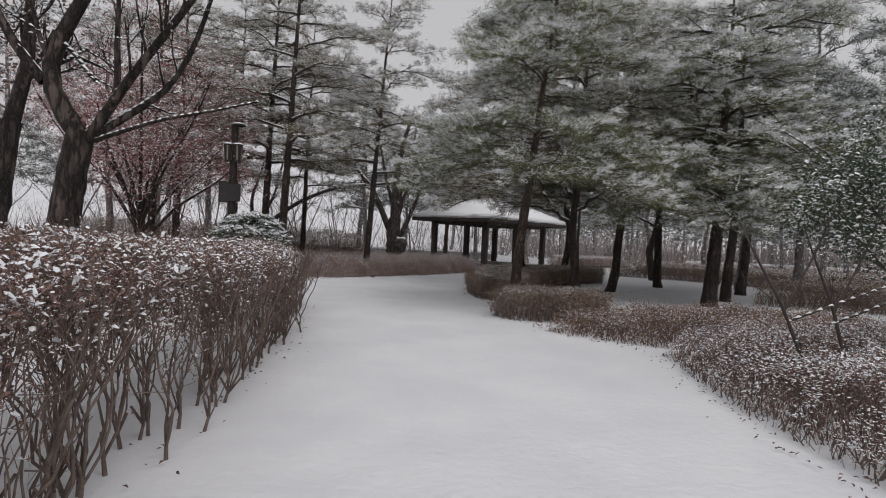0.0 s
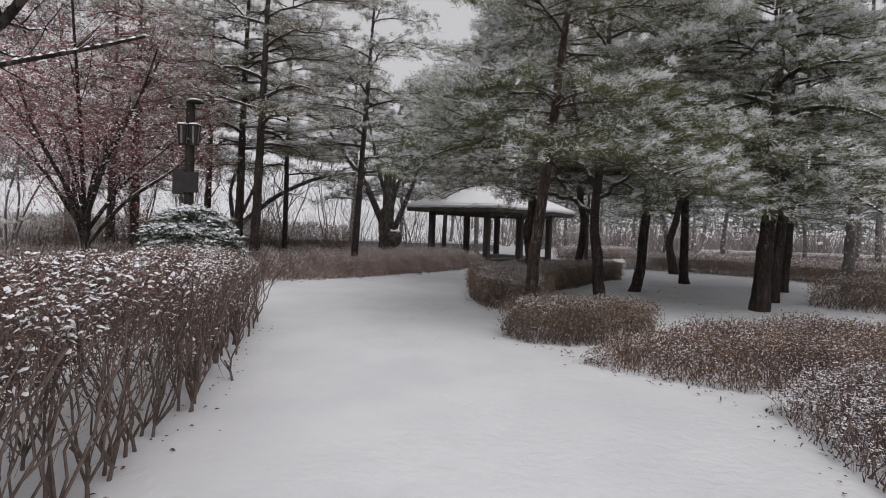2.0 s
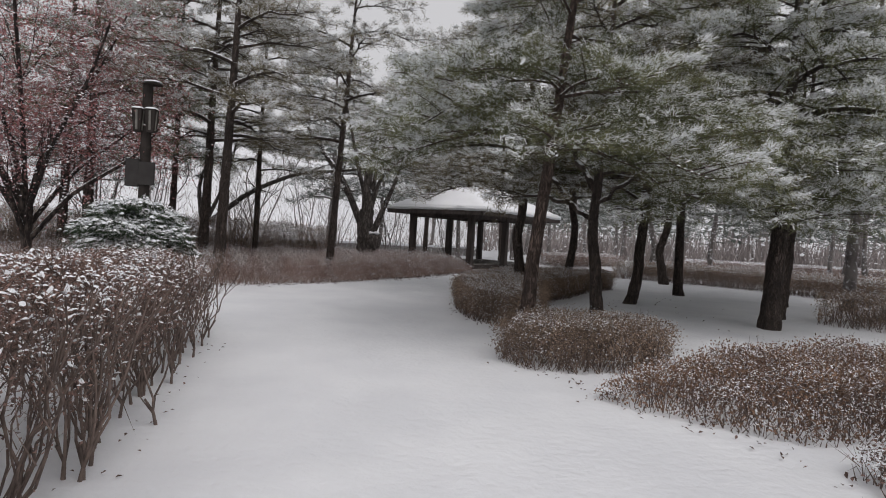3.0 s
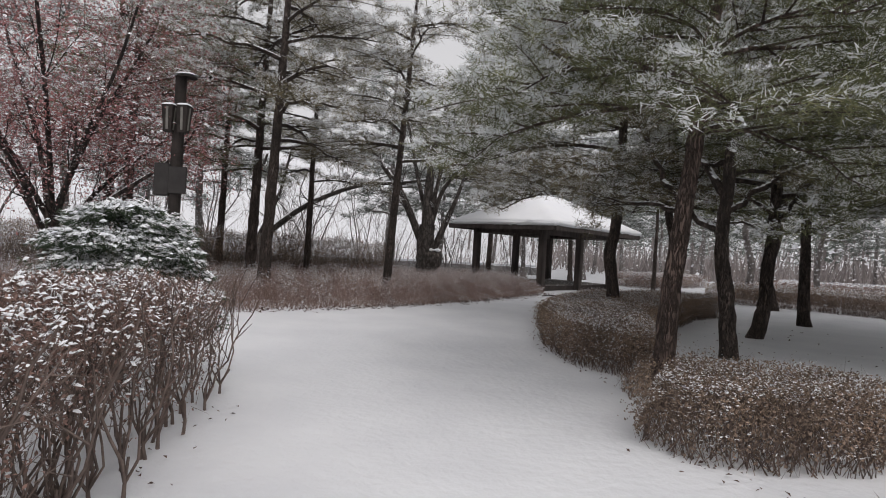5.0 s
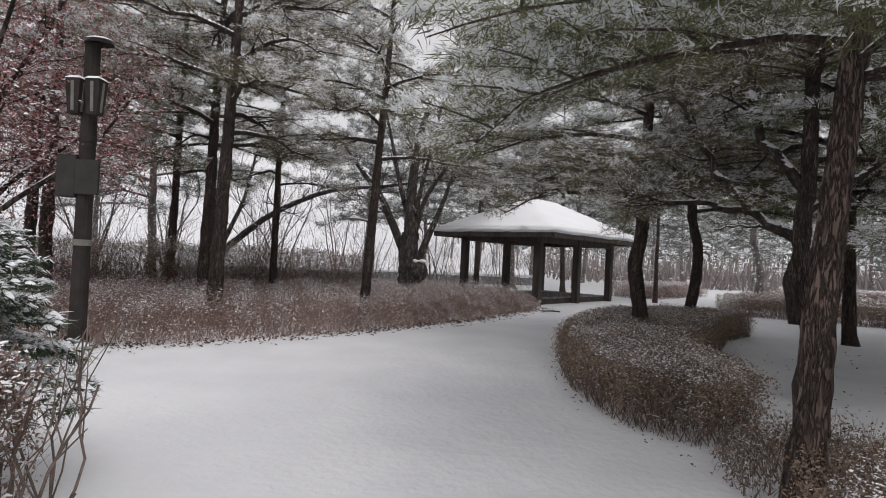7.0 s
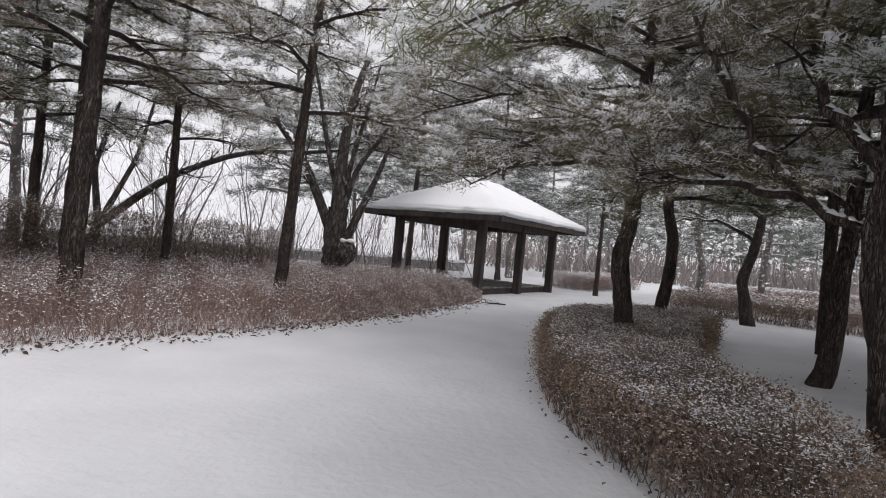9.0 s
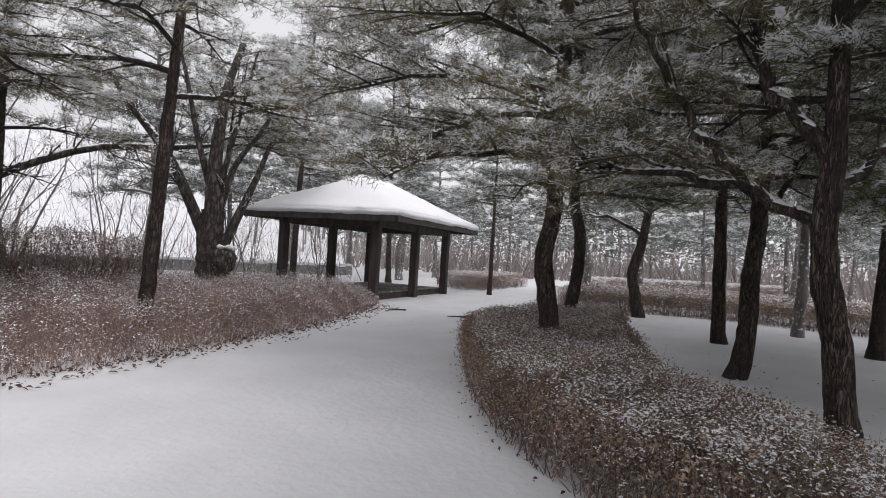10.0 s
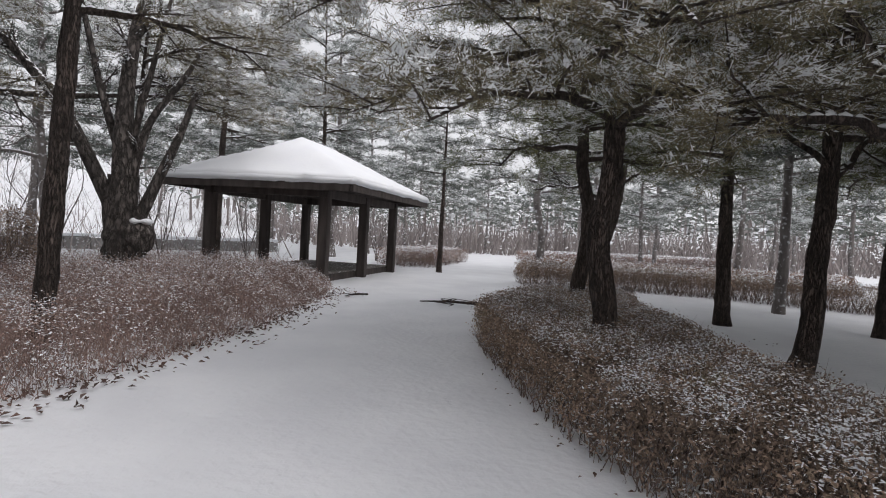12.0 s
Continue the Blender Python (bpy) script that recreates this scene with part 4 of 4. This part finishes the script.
pine(-6.14, 25.92, 0.11, 11.5, 3.4, 2.8, 124, (0.15, 0.0), limbs=25, bend=0.06, needles=NEEDLES_BROWN, density=0.8, snow=1.3)
pine(-9.6, 21.4, 0.14, 11.0, 3.6, 3.0, 125, (0.3, 0.0), limbs=25, bend=0.1, density=0.74, snow=1.3)
pine(-11.6, 23.4, 0.15, 12.0, 3.3, 3.0, 126, (0.2, 0.0), limbs=25, bend=0.1, density=0.74, snow=1.3)

pine(0.3, 37.0, 0.14, 12.0, 4.4, 3.4, 128, (0.3, 0.0), limbs=24, bend=0.1, needles=FROST_HAZE, density=0.8, snow=1.2)
pine(5.2, 40.5, 0.14, 12.0, 4.0, 3.2, 129, (-0.3, 0.0), limbs=24, bend=0.1, needles=FROST_HAZE, density=0.65, snow=1.2, blade=(0.24, 0.02), nb=15)

# added trunk hidden behind the gnarled tree, to carry that tree's needle crown
pine(-2.45, 30.7, 0.1, 7.2, 4.4, 3.7, 130, (0.4, 0.0), limbs=15, bend=0.1, needles=NEEDLES_BROWN, density=0.85, snow=1.3, one_sided=-0.25, label="added pine standing in for the gnarled tree's own needle crown over the bed")

# trees farther off: a few grown forms, repeated with other turns and sizes
rng = np.random.default_rng(77)
FORMS = []
SPOTS = [(12.5, 20.5), (12.07, 23.64), (12.0, 33.5), (16.0, 35.0), (20.0, 30.5), (18.5, 23.5), (24, 34), (17.0, 15.5), (22.5, 38.0), (26.0, 29.0), (10.0, 48.0), (13.5, 50.0), (6.5, 43.5), (2.5, 41.0), (17.5, 53.0), (28, 42), (31, 36), (35, 48), (30, 52), (24, 57), (40, 40), (9.5, 55), (21, 64),
         (-14.5, 25.5), (-18, 24), (-12, 30), (-2.5, 38.5), (-6, 42), (-4.6, 34.5), (-16, 33), (5, 52), (1, 54), (13.8, 15.0)]
for k, (fx, fy) in enumerate(SPOTS):
    if k < 5:
        FORMS.append(pine(fx, fy, rng.uniform(0.13, 0.17), rng.uniform(9.5, 12), rng.uniform(2.8, 3.5), rng.uniform(2.7, 3.3), 200 + k, (rng.normal() * 0.3, 0), white=8, limbs=27, nb=14, blade=(0.27, 0.026), needles=FROST_HAZE, density=0.62, sides=8, snow=0.9,
                          bark=FAR_BARK, label="distant pine with frosted snowy needles, paled in colour for haze", group="distant pines", parts=False, kinks=(rng.normal() * 0.12, rng.normal() * 0.12)))
    else:
        c = copy_thing(FORMS[k % 5], pose(fx, fy, 0, 0, 0, rng.uniform(0, 360)))
        c.scale = Vector((1, 1, 1)) * rng.uniform(0.88, 1.12)
pine(8.16, 34.6, 0.10, 7.5, 3.4, 1.8, 140, (0.0, 0.0), limbs=14, nb=20, blade=(0.2, 0.018), bend=0.05, needles=FROST_HAZE, label="slender pine standing beside the pavilion")

# bare trees
bare_tree(-4.95, 8.1, [
    ([(0.2, 0, 2.5), (-0.3, 0, 3.2), (-0.2, 0.1, 3.8), (0.2, 0.2, 4.6), (0.4, 0.2, 6.2)], 0.125),
    ([(-0.3, 0, 3.2), (-0.6, -0.1, 3.6), (-0.9, -0.2, 4.2), (-1.2, -0.3, 5.2)], 0.07),
    ([(0.25, 0, 2.5), (0.6, 0.1, 3.05), (0.5, 0.2, 3.85), (0.45, 0.3, 5.0)], 0.055),
    ([(0.3, 0, 2.5), (0.87, -0.1, 3.3), (1.28, -0.15, 3.8), (1.76, -0.2, 4.4), (2.3, -0.3, 5.4)], 0.07),
    ([(0.32, 0, 2.5), (1.23, 0.15, 3.2), (1.5, 0.2, 3.75), (1.65, 0.2, 4.2), (1.8, 0.3, 5.0)], 0.055),
    ([(0.3, 0, 2.45), (1.18, 0, 2.78), (1.9, 0.05, 2.95), (2.4, 0.1, 3.1)], 0.03)],
    [(-0.1, 0, -0.1), (-0.02, 0, 1.2), (0.1, 0, 2.0), (0.22, 0, 2.6)], 0.215, 301, "large bare tree forking low, snow along its limbs", BARK, depth=2, twig=0.42, snow_keep=1.0)
bare_tree(-6.9, 9.4, [
    ([(0.25, 0, 2.8), (0.5, 0, 3.8), (0.4, 0.1, 5.6)], 0.12), ([(0.2, 0, 2.7), (-0.5, 0.1, 3.6), (-0.9, 0, 5.0)], 0.09)],
    [(-0.1, 0, -0.1), (0.05, 0, 1.4), (0.25, 0, 2.9)], 0.2, 302, "bare tree with snow-flecked brown leaves climbing the trunk", BARK, leaf=BROWN_LEAF, leaf_n=1500, leaf_size=0.07)
bare_tree(-2.42, 29.58, [
    ([(0.0, 0, 1.9), (-0.05, 0, 3.2), (0.0, 0.1, 4.6), (0.15, 0.2, 6.0), (0.5, 0.3, 7.2)], 0.24),
    ([(-0.2, 0, 1.7), (-0.7, 0, 2.8), (-1.15, -0.1, 3.75), (-2.2, -0.1, 5.0), (-2.7, -0.2, 5.8)], 0.17),
    ([(0.1, 0, 2.1), (0.45, 0, 3.7), (1.2, 0, 4.8), (1.7, 0.1, 6.0)], 0.11),
    ([(0.3, -0.15, 1.35), (0.7, -0.25, 2.4), (1.1, -0.3, 3.4), (1.4, -0.3, 4.4)], 0.15),
    ([(0.0, 0.1, 2.6), (-0.5, 0.2, 4.2), (-0.9, 0.2, 6.0), (-1.3, 0.3, 7.4)], 0.10),
    ([(0.1, 0.1, 3.0), (0.5, 0.2, 5.0), (0.9, 0.2, 7.0)], 0.09)],
    [(0.05, 0, -0.1), (0, 0, 0.8), (-0.02, 0, 1.6), (0, 0, 2.4)], 0.4, 303, "gnarled old tree with a burl and many fanning bare limbs", GREY_BARK, depth=2, twig=0.3, snow_keep=0.95, burl=(0.3, -0.15, 1.0, 0.4))
bare_tree(-9.6, 30.0, [
    ([(0, 0, 1.2), (1.0, 0, 2.1), (2.0, 0, 2.95), (4.2, 0.1, 3.95), (5.9, 0.2, 4.05), (7.2, 0.2, 4.3)], 0.14),
    ([(0, 0, 1.2), (-0.3, 0.1, 3.0), (0.3, 0.1, 5.0)], 0.12), ([(0.1, 0, 1.4), (0.9, 0.2, 3.4), (1.3, 0.2, 5.4)], 0.10)],
    [(-0.3, 0, -0.1), (-0.15, 0, 0.6), (0, 0, 1.3)], 0.17, 304, "bare tree with one long low arching limb", GREY_BARK, depth=2, twig=0.25)
# maple with clinging red leaves
ML = []
rm = np.random.default_rng(9)
for k in range(11):
    a, q = k * 2.4, rm.uniform(0.9, 1.6)
    ML.append(([(0, 0, 0.7 + 0.12 * k), (0.7 * math.cos(a) * q, 0.7 * math.sin(a) * q, 2.0 + 0.2 * k), (1.7 * math.cos(a) * q, 1.7 * math.sin(a) * q, 3.0 + 0.3 * k), (2.1 * math.cos(a) * q, 2.1 * math.sin(a) * q, 3.9 + 0.32 * k)], 0.06))
bare_tree(-9.4, 18.4, ML, [(0, 0, -0.1), (0.05, 0, 0.6), (0.1, 0, 1.9)], 0.11, 305, "small maple with clinging dull red leaves and snow", BARK, depth=2, twig=0.4, name="maple_tree", leaf=MAPLE_LEAF, leaf_n=36000, leaf_size=0.062, leaf_spread=0.36)
# thin bare saplings beside the path
for k, (sx, sy, dx) in enumerate(((3.5, 6.3, -0.45), (4.0, 6.4, -0.3))):
    bare_tree(sx, sy, [([(0, 0, 0.5), (dx * 0.5, 0, 1.0), (dx, 0.05, 1.4), (dx * 1.35, 0.1, 1.75)], 0.02), ([(dx * 0.4, 0, 0.9), (dx * 0.4 + 0.35, 0.1, 1.5), (dx * 0.4 + 0.6, 0.2, 2.0)], 0.015), ([(dx * 0.3, 0, 0.8), (0.5, -0.1, 1.1), (1.0, -0.1, 1.3)], 0.012)],
              [(0, 0, -0.05), (0.02, 0, 0.3), (0, 0, 0.6)], 0.024, 310 + k, "thin dark sapling with snow along its bare branches", DARK_WOOD, depth=2, name="sapling", group="saplings", snow_keep=0.9)
LS = []
for k in range(9):
    a, q = k * 2.4 + 0.6, rm.uniform(0.8, 1.25)
    LS.append(([(0, 0, 0.5 + 0.1 * k), (0.5 * math.cos(a) * q, 0.5 * math.sin(a) * q, 1.1 + 0.16 * k), (1.0 * math.cos(a) * q, 1.0 * math.sin(a) * q, 1.5 + 0.2 * k), (1.35 * math.cos(a) * q, 1.35 * math.sin(a) * q, 1.8 + 0.2 * k)], 0.022))
bare_tree(5.3, 6.9, LS, [(0, 0, -0.05), (0.05, 0, 0.8), (0.0, 0.05, 1.6)], 0.045, 313, "small dark green leafy tree flecked with snow", DARK_WOOD, depth=2, twig=0.4, name="leafy_tree", leaf=YEW, leaf_n=15000, leaf_size=0.05, leaf_spread=0.15, snow_keep=0.8)

# bare thicket behind the beds and round the pavilion
TH = []
for k in range(3):
    a0 = rng.uniform(0, 6)
    TH.append(bare_tree(-4.5 + 3 * k, 36 + k, [([(0, 0, 0.1), (0.4 * math.cos(a0 + j * 1.3), 0.4 * math.sin(a0 + j * 1.3), 1.4), (0.9 * math.cos(a0 + j * 1.3) + rng.normal() * 0.3, 0.9 * math.sin(a0 + j * 1.3) + rng.normal() * 0.3, 2.4), (1.5 * math.cos(a0 + j * 1.3) + rng.normal() * 0.4, 1.5 * math.sin(a0 + j * 1.3), 3.6)], 0.026) for j in range(4)],
              [(0, 0, -0.1), (0, 0, 0.1), (0, 0, 0.25)], 0.09, 320 + k, "many-stemmed bare shrub with snowy twigs", FAR_BARK, depth=2, twig=0.4, name="bare_shrub", group="bare thicket", rough=0.05))
for k, (sx, sy) in enumerate([(-9, 33), (-12, 31), (-14, 35), (-7, 39), (-2, 39), (-17, 29), (-19, 33), (8, 41), (-11, 38), (-5, 32.5), (-16, 20), (-13, 20.5), (-20, 26), (-9.5, 35.5), (-13, 28), (-7.5, 31), (-15, 31), (-18, 37)]):
    c = copy_thing(TH[k % 3], pose(sx, sy, 0, 0, 0, rng.uniform(0, 360)))
    c.scale = Vector((1, 1, 1)) * rng.uniform(0.75, 1.6)


def far_woods():
    """Woodland on the horizon, too far and fine to count."""
    r = np.random.default_rng(88)
    n = 420
    ang, dist = r.uniform(-0.05, 1.35, n), r.uniform(66, 140, n)
    x, y = np.sin(ang) * dist, np.cos(ang) * dist
    z = ground_height(x, y)
    t = empty("far_woods", 0, 90, 0, "distant snowy woodland fading along the horizon", "woods", kind="stuff")
    o = np.stack([x, y - 90, z - 0.3], 1)
    h = r.uniform(6, 11, n)
    # the haze over these woods is held in their pale colours
    v, f = blades(np.repeat(o, 2, 0), unit(np.c_[r.normal(0, 0.05, (2 * n, 2)), np.ones(2 * n)]), np.repeat(h, 2), np.full(2 * n, 0.26), r)
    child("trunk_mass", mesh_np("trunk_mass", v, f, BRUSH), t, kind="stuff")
    m = 46
    c = np.repeat(o, m, 0)
    u = r.random(n * m)
    c[:, 2] += np.repeat(h, m) * (0.35 + 0.65 * u)
    c[:, :2] += r.normal(0, 1, (n * m, 2)) * (1.5 * (1.15 - u))[:, None]
    v, f = blades(c, unit(r.normal(size=(n * m, 3)) * np.array([1, 1, 0.45])), r.uniform(0.6, 1.5, n * m), r.uniform(0.15, 0.4, n * m), r)
    child("crown_mass", mesh_np("crown_mass", v, f, FROST_HAZE), t, kind="stuff")
    k = r.random(n * m) < 0.45
    v, f = flecks(c[k] + np.array([0, 0, 0.15]), r.uniform(0.15, 0.45, k.sum()), r)
    child("snow", mesh_np("snow", v, f, SNOW), t, kind="stuff")
    # thin brush over the hillside
    n = 9000
    ang, dist = r.uniform(-1.4, 0.6, n), 40 + 75 * r.random(n) ** 1.3
    x, y = np.sin(ang) * dist, np.cos(ang) * dist
    ok = ~((x > 4) & (y < 60))
    x, y = x[ok], y[ok]
    o = np.stack([x, y - 90, ground_height(x, y) - 0.1], 1)
    v, f = blades(o, unit(np.c_[r.normal(0, 0.4, (len(o), 2)), np.ones(len(o))]), r.uniform(0.6, 2.8, len(o)), r.uniform(0.03, 0.07, len(o)), r)
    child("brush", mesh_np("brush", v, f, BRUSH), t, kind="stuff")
    n = 9000
    ang, dist = r.uniform(0.1, 1.4, n), 58 + 70 * r.random(n) ** 1.5
    o = np.stack([np.sin(ang) * dist, np.cos(ang) * dist - 90, np.full(n, -0.1)], 1)
    v, f = blades(o, unit(np.c_[r.normal(0, 0.35, (n, 2)), np.ones(n)]), r.uniform(1.2, 4.5, n), r.uniform(0.06, 0.22, n), r)
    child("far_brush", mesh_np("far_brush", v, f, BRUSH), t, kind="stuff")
    k = r.integers(0, n, 3500)
    v, f = flecks(o[k] + np.c_[r.normal(0, 0.4, (3500, 2)), r.uniform(0.3, 3.0, 3500)], r.uniform(0.06, 0.2, 3500), r)
    child("brush_snow", mesh_np("brush_snow", v, f, SNOW), t, kind="stuff")


far_woods()


def litter(line, n, seed, spread=0.22, size=0.055):
    """Dead leaves lying on the snow along a bed's edge."""
    r = np.random.default_rng(seed)
    e = polyline(line, n) + r.normal(0, spread, (n, 2))
    t = empty("leaf_litter", e[:, 0].mean(), e[:, 1].mean(), 0, "dead brown leaves scattered on the snow along the bed", "leaf litter", kind="stuff")
    o = np.c_[e, np.full(n, 0.02)] - np.array([e[:, 0].mean(), e[:, 1].mean(), 0])
    v, f = leaves(o, r.uniform(0.4, 1.0, n) * size, r, 3.0)
    child("dead_leaf", mesh_np("dead_leaf", v, f, BROWN_LEAF), t, kind="stuff")


litter(BIG_BED[1:9], 1500, 61, 0.24, 0.09)
litter([(1.4, 13.6), (0.95, 14.9), (0.72, 16.0), (0.75, 17.4), (1.1, 18.9), (1.6, 20.3)], 110, 62, 0.1)
litter([(1.0, 11.5), (1.6, 10.9), (1.8, 10.1), (2.7, 9.1), (3.0, 8.4), (2.8, 7.2), (2.65, 5.5), (2.7, 3.5)], 200, 63, 0.12)
litter([(-1.8, 2.0), (-1.85, 6.0), (-2.0, 8.5), (-2.6, 11.9)], 90, 64, 0.12)

# a fallen branch on the path and a low snowy stone beside it
rb = np.random.default_rng(12)
fb = empty("fallen_branch", 4.1, 25.6, 0.02, "dark fallen branch lying on the snowy path", "branch")
wood = [tube(np.array([(-0.75, 0.45, 0.02), (-0.2, 0.2, 0.04), (0.2, -0.2, 0.05), (0.45, -0.8, 0.03)]), [0.012, 0.025, 0.035, 0.04], 6)]
for k in range(9):
    a = rb.uniform(-0.6, 0.4)
    wood.append(tube(np.array([(a, 0.1 - a * 0.4, 0.04), (a + rb.normal() * 0.25, rb.normal() * 0.3, 0.08), (a + rb.normal() * 0.4, rb.normal() * 0.5, 0.03)]), [0.012, 0.008, 0.004], 4))
v, f = join(wood)
child("wood", mesh_np("wood", v, f, BARK, True), fb)

# low snow-topped wall far behind the bed
lw = empty("low_wall", -6.0, 43.0, 0, "low grey stone wall with a cap of snow", "wall")
lw.rotation_euler = (0, 0, radians(20))
for k in range(22):
    part("stone", box(bmesh.new(), -11 + k * 1.0 + 0.01, -0.2, -0.1, -10.01 + k * 1.0, 0.2, 0.5 + 0.03 * math.sin(k * 2.3)), STONE, lw, "", 0.02)
part("snow_cap", box(bmesh.new(), -11, -0.23, 0.53, 11, 0.23, 0.66), SNOW, lw, "snow on the wall", 0.04)

tw = copy_thing(fb, pose(2.25, 27.2, 0.02, 0, 0, 70))
tw.scale = Vector((0.4, 0.4, 0.6))
tagged(tw, "small dark twig lying on the snowy path")
litter([(3.2, 14.5), (4.5, 17.0), (6.5, 20.5)], 90, 65, 0.9, 0.06)
